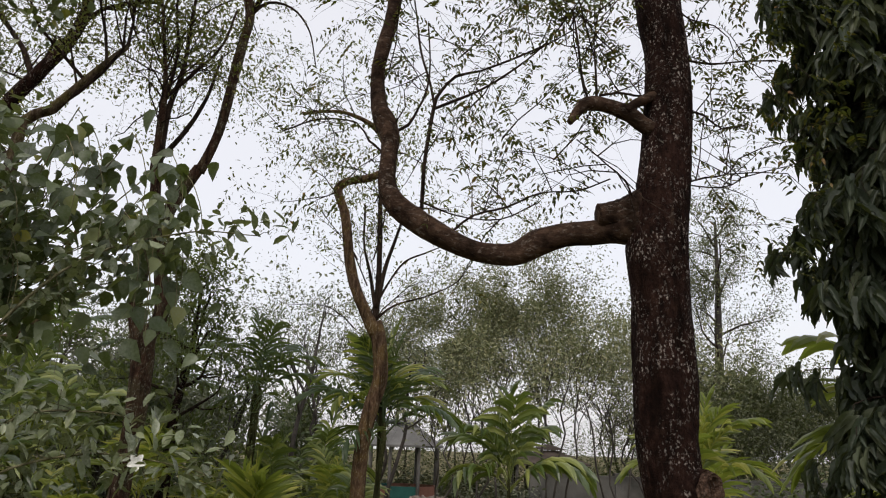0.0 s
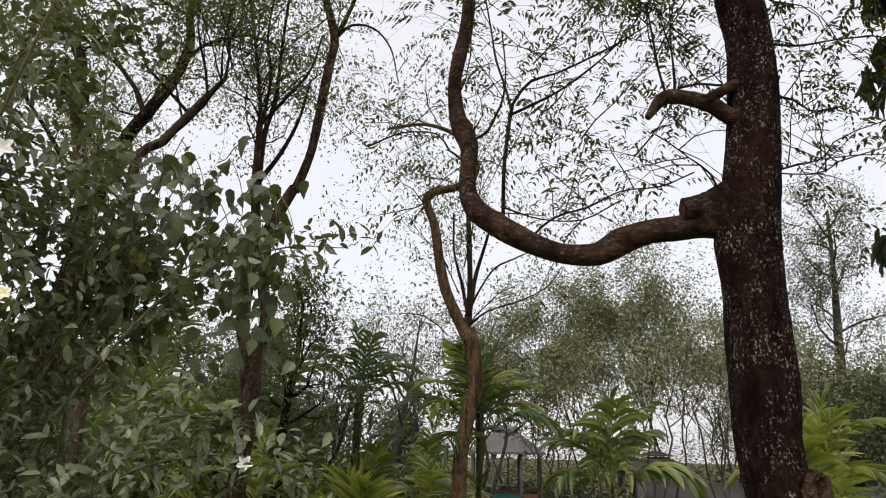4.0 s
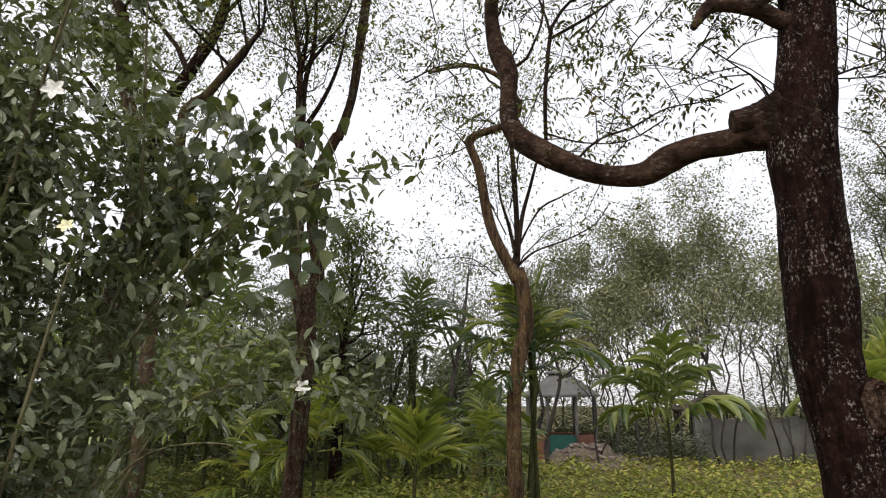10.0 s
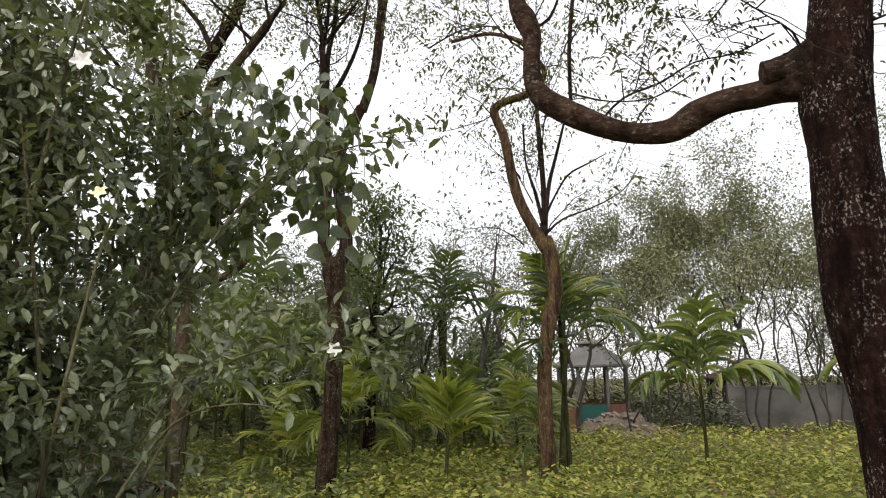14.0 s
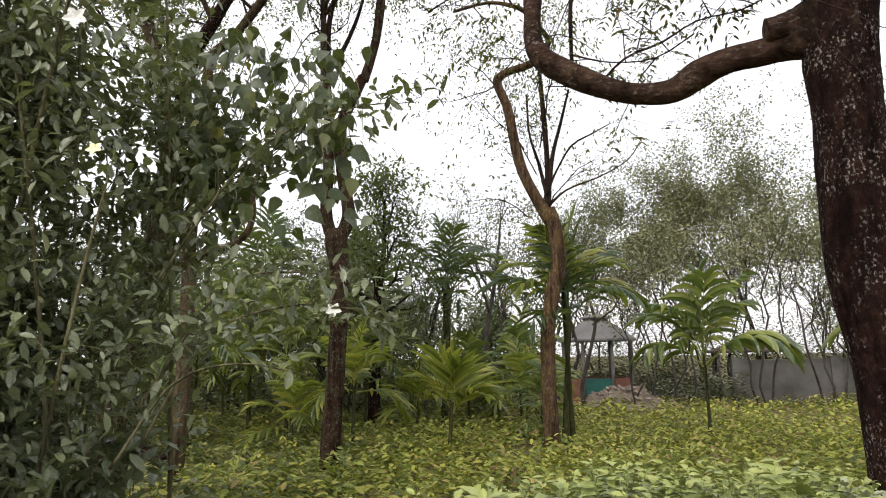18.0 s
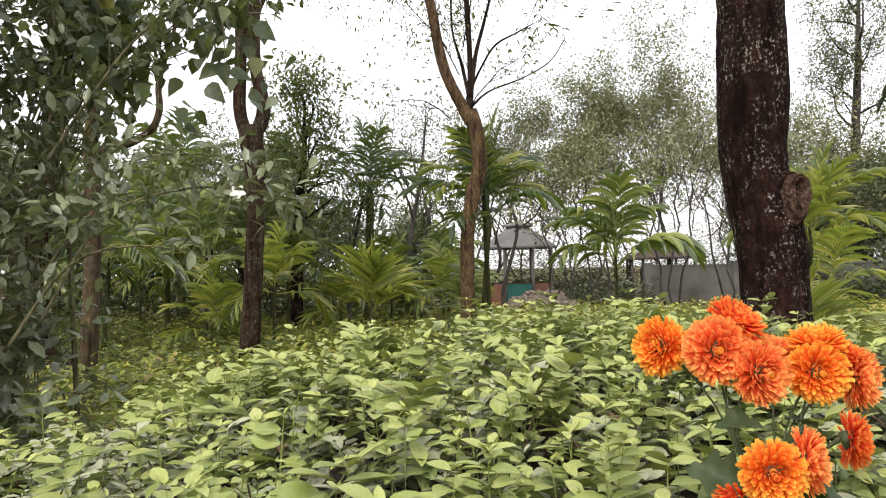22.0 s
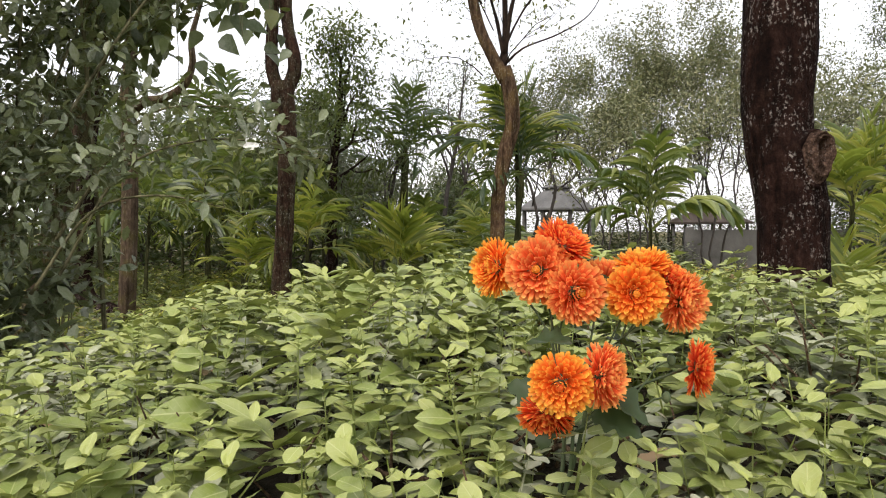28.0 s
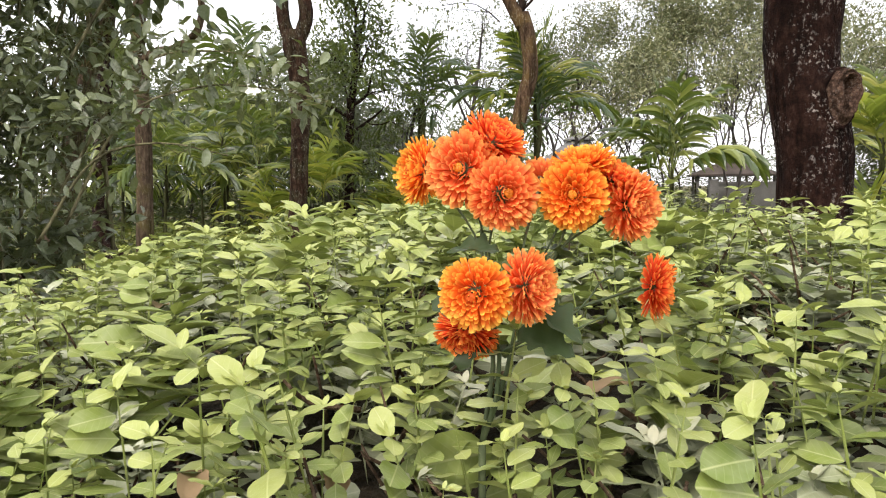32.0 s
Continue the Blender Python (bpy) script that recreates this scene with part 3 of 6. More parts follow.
# ---------------------------------------------------------------- trees
def twigs_and_leaves(tree, starts, g, mat_wood, mat_leaf, blade=KITE, per=5, spread=0.12, size=0.07, width=0.4, droop=0.2, wood="branching", crown="crown", **how):
    """Limbs from the given starts (point, way, length, radius, depth), and their leaves."""
    geo, tips = Geo(), []
    for p, d, ln, r, depth in starts:
        grow(geo, tips, p, d, ln, r, depth, g, **how)
    part(wood, geo, mat_wood, tree)
    if per:
        pos, al, up = scatter_leaves(tips, per, g, spread, droop)
        ln = size * g.uniform(0.6, 1.3, len(pos))
        part(crown, leaves(crown, blade, pos, al, up, ln, ln * width, mat_leaf), None, tree)
    return tips


def compound_leaves(tips, per, g, spread=0.1, length=0.2, pairs=5, leaflet=0.05):
    """Feathered leaves: drooping stalks with paired leaflets."""
    pos, al, up, ln = [], [], [], []
    for p, d in tips:
        for _ in range(per):
            q = p + g.normal(0, spread, 3)
            w = unit(d * 0.4 + g.normal(0, 0.7, 3) + np.array([0, 0, -0.25]))
            side = unit(np.cross(w, (0, 0, 1.0)) + g.normal(0, 0.15, 3))
            s = g.uniform(0.6, 1.2)
            for k in range(pairs):
                t = (k + 1) / pairs
                at = q + w * length * s * t + np.array([0, 0, -0.05 * t * t])
                for sgn in (-1, 1):
                    pos.append(at)
                    al.append(side * sgn + w * 0.55 + np.array([0, 0, -0.35]))
                    up.append((0, 0, 1.0) + g.normal(0, 0.3, 3))
                    ln.append(leaflet * s * (1.1 - 0.35 * t))
    return np.array(pos), np.array(al), np.array(up), np.array(ln)


def big_tree():
    g = np.random.RandomState(11)
    tree = thing("old_tree", (1.65, 4.25, 0), "old tree with dark lichen-spotted bark and a curling side limb", "tree")
    tree.matrix_basis = Matrix.Identity(4)
    trunk = Geo()
    tube(trunk, [(1.63, 4.27, -0.05, 0.27), (1.65, 4.26, 0.35, 0.215), *[(1.63, 4.25, 1.11, 0.196), (1.62, 4.25, 1.39, 0.196)], *[(1.54, 4.25, 1.90, 0.191), (1.54, 4.25, 2.25, 0.195), (1.55, 4.25, 2.61, 0.200), (1.55, 4.25, 2.91, 0.192), (1.55, 4.25, 3.27, 0.208), (1.61, 4.25, 3.64, 0.190), (1.67, 4.25, 4.04, 0.170), (1.70, 4.25, 4.40, 0.166), (1.71, 4.25, 4.74, 0.156), (1.67, 4.25, 5.13, 0.164), (1.67, 4.25, 5.54, 0.168), (1.75, 4.25, 6.32, 0.166), (1.86, 4.25, 7.69, 0.158), (2.09, 4.25, 9.75, 0.142), (2.21, 4.25, 12.46, 0.116)]], 22, 0.05, rough=0.035, seed=3)
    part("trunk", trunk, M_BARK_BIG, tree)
    limb = Geo()
    main = tube(limb, [(1.60, 4.25, 3.36, 0.215), (1.46, 4.26, 3.37, 0.155), (1.36, 4.28, 3.37, 0.122), (1.24, 4.32, 3.36, 0.098), (1.12, 4.35, 3.345, 0.088), (0.94, 4.38, 3.33, 0.084), (0.76, 4.41, 3.27, 0.097), (0.63, 4.45, 3.20, 0.086), (0.50, 4.48, 3.19, 0.079), (0.30, 4.51, 3.23, 0.072), (0.07, 4.54, 3.34, 0.082), (-0.11, 4.58, 3.46, 0.087), (-0.25, 4.61, 3.58, 0.084), (-0.32, 4.64, 3.74, 0.073), (-0.32, 4.67, 3.97, 0.065), (-0.32, 4.71, 4.15, 0.075), (-0.37, 4.74, 4.31, 0.086), (-0.42, 4.77, 4.45, 0.069), (-0.45, 4.80, 4.74, 0.056), (-0.42, 4.84, 5.03, 0.057), (-0.37, 4.87, 5.32, 0.058), (-0.35, 4.90, 5.69, 0.059), (-0.38, 4.93, 6.14, 0.056), (-0.30, 4.97, 6.73, 0.047), (-0.34, 5.00, 7.43, 0.038)], 12, 0.035, rough=0.05, seed=5)
    part("curling_limb", limb, M_BARK_LIMB, tree, "curling limb that dips and turns up")
    boss = Geo()
    tube(boss, [(1.56, 4.27, 3.53, 0.17), (1.44, 4.27, 3.49, 0.142), (1.34, 4.27, 3.465, 0.118), (1.25, 4.27, 3.45, 0.1), (1.18, 4.27, 3.445, 0.092), (1.155, 4.27, 3.44, 0.086), (1.145, 4.27, 3.44, 0.062), (1.16, 4.27, 3.44, 0.03)], 18, 0.016, rough=0.085, seed=8)
    part("limb_boss", boss, M_BARK_LIMB, tree, "swollen collar of pale scarred bark")
    stub = Geo()
    tube(stub, [(1.57, 4.20, 4.08, 0.058), (1.47, 4.18, 4.12, 0.054), (1.37, 4.16, 4.18, 0.054), (1.22, 4.14, 4.22, 0.050), (1.10, 4.11, 4.22, 0.054), (1.02, 4.09, 4.19, 0.050), (0.97, 4.07, 4.12, 0.038), (0.91, 4.05, 4.03, 0.023)], 9, 0.02, rough=0.06, seed=2)
    tube(stub, [(1.60, 4.20, 4.38, 0.043), (1.49, 4.17, 4.31, 0.039), (1.41, 4.15, 4.26, 0.035), (1.33, 4.12, 4.18, 0.031)], 8, 0.02, rough=0.06, seed=4)
    part("broken_branch", stub, M_BARK_LIMB, tree, "broken stub of a forked branch")
    # the burl low on the trunk: folds round an upright slit, with a tongue of bark below
    burl = Geo()
    n, m = 40, 22
    qs, hs = (0, 0.2, 0.42, 0.62, 0.74, 0.84, 0.92, 1), (-0.06, 0.012, 0.052, 0.076, 0.074, 0.05, 0.012, -0.01)
    v = []
    for j in range(m):
        q = j / (m - 1)
        for i in range(n):
            a = 2 * math.pi * i / n
            r = (1 - q) ** 0.85
            wide, tall = 0.125 * r + 0.012, (0.13 + (0.10 if math.sin(a) < 0 else 0) * abs(math.sin(a)) ** 2) * r + 0.03
            fold = 0.011 * math.sin(27 * q + 0.9 * math.sin(2 * a + 0.6)) * min(1, 4 * (1 - q)) * min(1, 5 * q) + 0.005 * math.sin(7 * a + 6 * q) + g.uniform(-0.002, 0.002)
            lip = 0.018 * math.cos(a - 0.5) * math.sin(math.pi * min(1, q * 1.15))
            h = float(np.interp(q, qs, hs)) + fold + lip
            v.append((wide * math.cos(a) + 0.035 * q, -h, tall * math.sin(a) + 0.035 * q - 0.01))
    def rings(lo, hi):
        return [(j * n + i, j * n + (i + 1) % n, (j + 1) * n + (i + 1) % n, (j + 1) * n + i) for j in range(lo, hi) for i in range(n)]
    at = Matrix.Translation((1.665, 4.095, 1.675)) @ Euler((radians(-4), 0, radians(33))).to_matrix().to_4x4()
    burl.add(v[:9 * n], rings(0, 8))
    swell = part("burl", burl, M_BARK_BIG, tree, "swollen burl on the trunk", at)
    lip = Geo().add(v[8 * n:], [tuple(i - 8 * n for i in f) for f in rings(8, m - 1)] + [tuple((m - 9) * n + i for i in range(n))])
    part("lip", lip, M_KNOT, swell, "pale ringed lip round a dark hollow")
    # fine shoots
    def on(k):
        return main[min(len(main) - 1, int(k * len(main)))]
    tips, along_shoots = [], []
    for line_ in (
            [(-0.05, 4.80, 3.49, 0.022), (-0.05, 4.77, 3.77, 0.022), (-0.04, 4.75, 4.04, 0.022), (0.01, 4.72, 4.45, 0.022), (0.05, 4.70, 4.56, 0.018), (0.17, 4.67, 4.70, 0.018), (0.36, 4.65, 4.75, 0.013), (0.67, 4.62, 4.89, 0.013), (0.98, 4.60, 5.06, 0.009)],
            [(0.01, 4.80, 4.47, 0.018), (0.18, 4.73, 4.52, 0.018), (0.38, 4.67, 4.60, 0.013), (0.57, 4.60, 4.71, 0.013), (0.78, 4.53, 4.87, 0.009), (0.95, 4.47, 5.06, 0.009), (1.12, 4.40, 5.31, 0.009)],
            [(0.02, 4.80, 4.49, 0.018), (-0.03, 4.85, 4.75, 0.014), (-0.11, 4.90, 5.05, 0.014), (-0.16, 4.95, 5.43, 0.010), (-0.23, 5.00, 5.88, 0.010)],
            [(-0.29, 4.90, 4.30, 0.018), (-0.18, 4.90, 4.37, 0.019), (-0.11, 4.90, 4.52, 0.014), (-0.05, 4.90, 4.68, 0.014), (-0.03, 4.90, 4.94, 0.009), (-0.06, 4.90, 5.33, 0.010)],
            [(0.11, 4.60, 3.32, 0.016), (0.31, 4.54, 3.49, 0.012), (0.55, 4.48, 3.55, 0.012), (0.78, 4.42, 3.65, 0.008), (1.04, 4.36, 3.66, 0.008), (1.26, 4.30, 3.74, 0.008)],
            [(-0.07, 4.75, 3.66, 0.013), (0.22, 4.67, 3.53, 0.008), (0.52, 4.58, 3.49, 0.008), (0.77, 4.50, 3.60, 0.008)],
            [(1.06, 4.10, 4.22, 0.015), (1.01, 4.07, 4.41, 0.012), (0.98, 4.03, 4.61, 0.012), (0.94, 4.00, 4.91, 0.008)],
            [(1.12, 4.10, 4.26, 0.015), (1.13, 4.13, 4.49, 0.012), (1.14, 4.17, 4.79, 0.008), (1.21, 4.20, 5.14, 0.008)],
            [(1.14, 4.10, 4.28, 0.015), (1.30, 4.13, 4.33, 0.012), (1.42, 4.17, 4.34, 0.012), (1.53, 4.20, 4.36, 0.012)],
            [(1.39, 4.20, 3.50, 0.011), (1.32, 4.15, 3.66, 0.011), (1.17, 4.10, 3.76, 0.007), (1.04, 4.05, 3.84, 0.007), (0.94, 4.00, 3.88, 0.007)],
            [(1.82, 4.30, 3.75, 0.011), (1.94, 4.27, 3.78, 0.011), (2.08, 4.23, 3.80, 0.008), (2.16, 4.20, 3.91, 0.007)],
            [(1.81, 4.30, 3.73, 0.008), (1.96, 4.23, 3.69, 0.007), (2.07, 4.17, 3.69, 0.007), (2.11, 4.10, 3.72, 0.007)],
            [(1.87, 4.30, 4.75, 0.012), (2.06, 4.27, 4.71, 0.012), (2.31, 4.23, 4.73, 0.008), (2.52, 4.20, 4.73, 0.008)],
            [(1.86, 4.30, 4.32, 0.012), (2.00, 4.33, 4.31, 0.012), (2.15, 4.37, 4.23, 0.008), (2.36, 4.40, 4.29, 0.008)],
            [(-0.32, 5.00, 3.94, 0.014), (-0.40, 5.04, 4.19, 0.014), (-0.50, 5.08, 4.29, 0.014), (-0.62, 5.12, 4.47, 0.010), (-0.93, 5.16, 4.50, 0.010), (-1.23, 5.20, 4.39, 0.010)],
    ):
        sg = Geo()
        thin_line = [(x, y, z, r * 0.72) for x, y, z, r in line_]
        along_shoots.append(tube(sg, thin_line, 5, 0.08))
        part("shoot", sg, M_TWIG, tree, "thin dark shoot from the limb")
    fine = Geo()
    base = [(on(0.42), (0.2, -0.1, 1), 0.7), (on(0.5), (-0.1, 0.2, 1), 0.9), (on(0.6), (0.3, 0, 1), 0.8), (on(0.66), (0.6, -0.2, 0.8), 0.9), (on(0.72), (0.6, 0, 0.7), 0.9),
            (on(0.8), (0.5, 0.2, 0.9), 0.9), (on(0.85), (-0.7, 0, 0.5), 0.9), (on(0.9), (0.7, 0.1, 0.6), 1.0), (on(0.95), (-0.5, 0.3, 0.7), 1.0)]
    for p, d, ln in base:
        grow(fine, tips, p, d, ln, 0.007, 2, g, spread=0.55, rise=0.15, kids=3)
    for p, d, ln in [((1.05, 4.5, 5.1), (0.3, -0.3, 0.6), 0.9), ((0.75, 4.6, 4.9), (0.5, -0.2, 0.3), 0.9), ((1.3, 4.2, 4.7), (-0.5, -0.3, 0.1), 0.7), ((1.75, 4.3, 4.8), (0.9, -0.2, 0.2), 0.8),
                     ((1.8, 4.3, 5.2), (0.9, 0.2, 0.2), 0.9), ((1.75, 4.3, 5.6), (0.8, -0.3, 0.2), 1.0), ((1.6, 4.25, 5.4), (-0.7, 0.1, 0.4), 1.0), ((1.7, 4.3, 6.2), (0.6, 0.2, 0.5), 1.3),
                     ((1.6, 4.2, 6.0), (-0.7, -0.2, 0.4), 1.3), ((1.6, 4.3, 6.8), (-0.4, 0.4, 0.6), 1.4), 
                     ((0.9, 4.5, 3.95), (0.3, 0, 0.5), 0.6), ((0.55, 4.7, 4.2), (0.5, -0.2, 0.6), 0.8), ((0.3, 4.8, 4.5), (0.4, 0.1, 0.8), 0.9), ((0.2, 4.9, 5.0), (0.6, 0, 0.6), 1.0)]:
        grow(fine, tips, p, d, ln, 0.007, 2, g, spread=0.5, rise=0.1, kids=3, droop=0.1)
    for c in along_shoots:
        for k in range(6):
            p = c[g.randint(len(c) // 4, len(c))]
            grow(fine, tips, p, g.normal(0, 0.8, 3) + (0, 0, 0.35), g.uniform(0.4, 0.9), 0.005, 1, g, spread=0.6, rise=0.05, kids=3, sides=4)
    for k in range(16):
        z = 5.2 + 2.6 * g.rand()
        p = (1.6 + 0.04 * (z - 5), 4.25, z)
        grow(fine, tips, p, g.normal(0, 0.8, 3) + (0, 0, 0.2), g.uniform(0.7, 1.3), 0.008, 2, g, spread=0.5, rise=0.1, kids=3, sides=4)
    part("branching", fine, M_TWIG, tree)
    tips = [t for t in tips if abs(t[0][0] - 1.62) > 0.32 or t[0][1] > 4.4]
    pick = [tips[i] for i in g.permutation(len(tips))[:1400]]
    pos, al, up, ln = compound_leaves(pick, 1, g, 0.07, 0.22, 5, 0.06)
    part("crown", leaves("crown", LANCE, pos, al, up, ln, ln * 0.36, M_NEEM), None, tree, "sparse feathered leaves, some turning yellow")


def kink_tree():
    g = np.random.RandomState(12)
    tree = thing("bent_tree", (0, 0, 0), "slender bent tree with ochre brown bark and bare shoots", "tree")
    trunk = Geo()
    tube(trunk, [(-0.66, 10.5, -0.05, 0.16), *[(-0.62, 10.30, 0.21, 0.117), (-0.63, 10.30, 0.91, 0.110), (-0.63, 10.30, 1.50, 0.111), (-0.59, 10.30, 2.01, 0.111), (-0.49, 10.30, 2.52, 0.112), (-0.40, 10.30, 2.91, 0.112), (-0.45, 10.30, 3.44, 0.113), (-0.54, 10.30, 3.71, 0.122)]], 14, 0.08, rough=0.05, seed=1)
    part("trunk", trunk, M_BARK_OCHRE, tree)
    lead = Geo()
    top = tube(lead, [(-0.50, 10.30, 3.53, 0.105), (-0.68, 10.30, 3.86, 0.097), (-0.88, 10.30, 4.28, 0.089), (-1.00, 10.30, 4.75, 0.080), (-1.06, 10.30, 5.13, 0.081), (-1.12, 10.30, 5.46, 0.072), (-1.23, 10.30, 5.75, 0.073), (-1.26, 10.30, 5.90, 0.082), (-1.16, 10.30, 6.00, 0.073), (-0.98, 10.30, 6.06, 0.064), (-0.73, 10.30, 6.12, 0.063), (-0.50, 10.30, 6.29, 0.054), (-0.42, 10.30, 6.52, 0.045), (-0.58, 10.30, 6.78, 0.045), (-0.70, 10.30, 6.99, 0.046), (-0.97, 10.30, 7.17, 0.037), (-1.39, 10.30, 7.28, 0.028), (-1.96, 10.30, 7.20, 0.028)], 9, 0.06, rough=0.05, seed=2)
    part("bent_leader", lead, M_BARK_OCHRE, tree, "leader that bends sharply over")
    s = Geo()
    for line_ in ([(-0.55, 10.30, 3.67, 0.061), (-0.52, 10.34, 4.04, 0.053), (-0.52, 10.38, 4.59, 0.045), (-0.55, 10.42, 5.35, 0.045), (-0.59, 10.46, 6.23, 0.027), (-0.60, 10.50, 7.03, 0.019)], [(-0.52, 10.30, 3.94, 0.044), (-0.43, 10.27, 4.55, 0.035), (-0.28, 10.23, 5.07, 0.026), (-0.13, 10.20, 5.60, 0.018)],
                  [(-0.52, 10.30, 4.03, 0.026), (-0.35, 10.23, 4.35, 0.017), (-0.12, 10.15, 4.67, 0.017), (0.18, 10.07, 4.80, 0.013), (0.47, 10.00, 4.92, 0.008)], [(-0.53, 10.30, 3.76, 0.026), (-0.24, 10.25, 3.99, 0.017), (0.28, 10.20, 4.16, 0.013), (0.70, 10.15, 4.38, 0.010), (0.92, 10.10, 4.69, 0.008)],
                  [(-0.54, 10.30, 3.94, 0.035), (-0.66, 10.40, 4.52, 0.027), (-0.79, 10.50, 5.03, 0.018), (-0.82, 10.60, 5.74, 0.019)]):
        tube(s, line_, 5, 0.1)
    tips = []
    for k in range(14):
        p = top[g.randint(len(top) // 3, len(top))]
        grow(s, tips, p, g.normal(0, 1, 3) + (0, 0, 0.7), 0.9, 0.012, 2, g, spread=0.5, rise=0.1)
    for k in range(12):
        p = (-0.6 + g.normal(0, 0.15), 10.3, 3.6 + 2.2 * g.rand())
        grow(s, tips, p, g.normal(0, 0.8, 3) + (0, 0, 1.0), 1.2, 0.012, 2, g, spread=0.35, rise=0.2)
    part("branching", s, M_TWIG, tree, "thin bare shoots")
    pos, al, up = scatter_leaves(tips, 4, g, 0.11, 0.5)
    ln = 0.075 * g.uniform(0.5, 1.3, len(pos))
    part("crown", leaves("crown", LANCE, pos, al, up, ln, ln * 0.35, M_SPARSE), None, tree, "few small grey-green leaves")


def fork_tree():
    g = np.random.RandomState(13)
    tree = thing("forked_tree", (0, 0, 0), "forked tree with reddish brown bark and thin shoots", "tree")
    Y = 8.3
    trunk = Geo()
    tube(trunk, [(-3.33, 8.2, -0.08, 0.17), *[(-3.31, 8.30, 0.03, 0.130), (-3.27, 8.30, 0.67, 0.123), (-3.22, 8.30, 1.39, 0.117), (-3.18, 8.30, 2.12, 0.118), (-3.19, 8.30, 2.65, 0.127), (-3.23, 8.30, 2.99, 0.150), (-3.23, 8.30, 3.18, 0.143)]], 14, 0.08, rough=0.05, seed=1)
    part("trunk", trunk, M_BARK_BROWN, tree)
    a = Geo()
    right = tube(a, [*[(-3.22, 8.30, 2.99, 0.098), (-3.07, 8.30, 3.36, 0.090), (-3.15, 8.30, 3.87, 0.083), (-3.19, 8.30, 4.30, 0.084), (-3.17, 8.30, 4.66, 0.084), (-2.99, 8.30, 5.04, 0.077), (-2.85, 8.30, 5.31, 0.069)], *[(-2.86, 8.30, 5.24, 0.070), (-2.70, 8.30, 5.74, 0.063), (-2.62, 8.30, 6.27, 0.064), (-2.58, 8.30, 6.76, 0.065), (-2.53, 8.30, 7.17, 0.066), (-2.48, 8.30, 7.60, 0.067), (-2.57, 8.30, 7.99, 0.059), (-2.74, 8.30, 8.70, 0.052), (-2.69, 8.30, 9.63, 0.044), (-2.90, 8.30, 11.10, 0.028)]], 9, 0.06, rough=0.06, seed=3)
    part("right_leader", a, M_BARK_BROWN, tree, "taller crooked leader")
    b = Geo()
    left = tube(b, [*[(-3.26, 8.30, 2.99, 0.098), (-3.38, 8.30, 3.38, 0.083), (-3.36, 8.30, 3.96, 0.076), (-3.35, 8.30, 4.60, 0.077), (-3.40, 8.30, 5.17, 0.070)], *[(-3.42, 8.30, 5.21, 0.063), (-3.45, 8.30, 5.89, 0.048), (-3.47, 8.30, 6.43, 0.033), (-3.63, 8.30, 7.37, 0.025), (-3.88, 8.30, 8.57, 0.017)]], 9, 0.06, rough=0.06, seed=4)
    part("left_leader", b, M_BARK_BROWN, tree, "straighter dark leader")
    s, tips = Geo(), []
    for line_ in ([(-3.38, 8.30, 5.12, 0.047), (-3.40, 8.35, 6.09, 0.040), (-3.31, 8.40, 6.75, 0.033), (-3.32, 8.45, 7.64, 0.026), (-3.30, 8.50, 8.89, 0.018)], [(-3.39, 8.30, 5.37, 0.039), (-3.09, 8.23, 5.77, 0.032), (-2.86, 8.17, 6.25, 0.024), (-2.72, 8.10, 6.83, 0.016)], [(-3.47, 8.30, 6.25, 0.032), (-3.08, 8.23, 6.65, 0.024), (-2.76, 8.17, 7.05, 0.016), (-2.61, 8.10, 7.56, 0.016)],
                  [(-3.46, 8.30, 6.12, 0.032), (-3.42, 8.40, 7.04, 0.025), (-3.58, 8.50, 7.89, 0.017), (-3.56, 8.60, 8.89, 0.018)], [(-2.48, 8.30, 7.64, 0.029), (-2.23, 8.23, 7.82, 0.021), (-1.88, 8.15, 7.70, 0.016), (-1.60, 8.07, 7.31, 0.012), (-1.45, 8.00, 6.71, 0.008)], [(-2.46, 8.30, 7.69, 0.042), (-2.27, 8.15, 7.96, 0.033), (-2.05, 8.00, 8.41, 0.025)]):
        tube(s, line_, 5, 0.1)
    for src in (right, left):
        for k in range(30):
            p = src[g.randint(len(src) // 2, len(src))]
            grow(s, tips, p, g.normal(0, 0.9, 3) + (0, 0, 0.8), 1.1, 0.012, 2, g, spread=0.45, rise=0.12)
    part("branching", s, M_TWIG, tree)
    pos, al, up = scatter_leaves(tips, 4, g, 0.12, 0.5)
    ln = 0.065 * g.uniform(0.5, 1.3, len(pos))
    part("crown", leaves("crown", LANCE, pos, al, up, ln, ln * 0.4, M_SPARSE), None, tree, "sparse small leaves")


def branchy_tree(name, label, trunk_pts, seed, bark, leaf, starts, per, size, spread=0.12, blade=KITE, width=0.45, sides=10, trunk_name="trunk", **how):
    g = np.random.RandomState(seed)
    tree = thing(name, (0, 0, 0), label, "tree")
    t = Geo()
    c = tube(t, trunk_pts, sides, 0.1, rough=0.06, seed=seed)
    part(trunk_name, t, bark, tree)
    st = [(c[min(len(c) - 1, int(k * len(c)))], d, ln, r, depth) for k, d, ln, r, depth in starts]
    twigs_and_leaves(tree, st, g, M_TWIG, leaf, blade, per, spread, size, width, **how)
    return tree


big_tree()
kink_tree()
fork_tree()
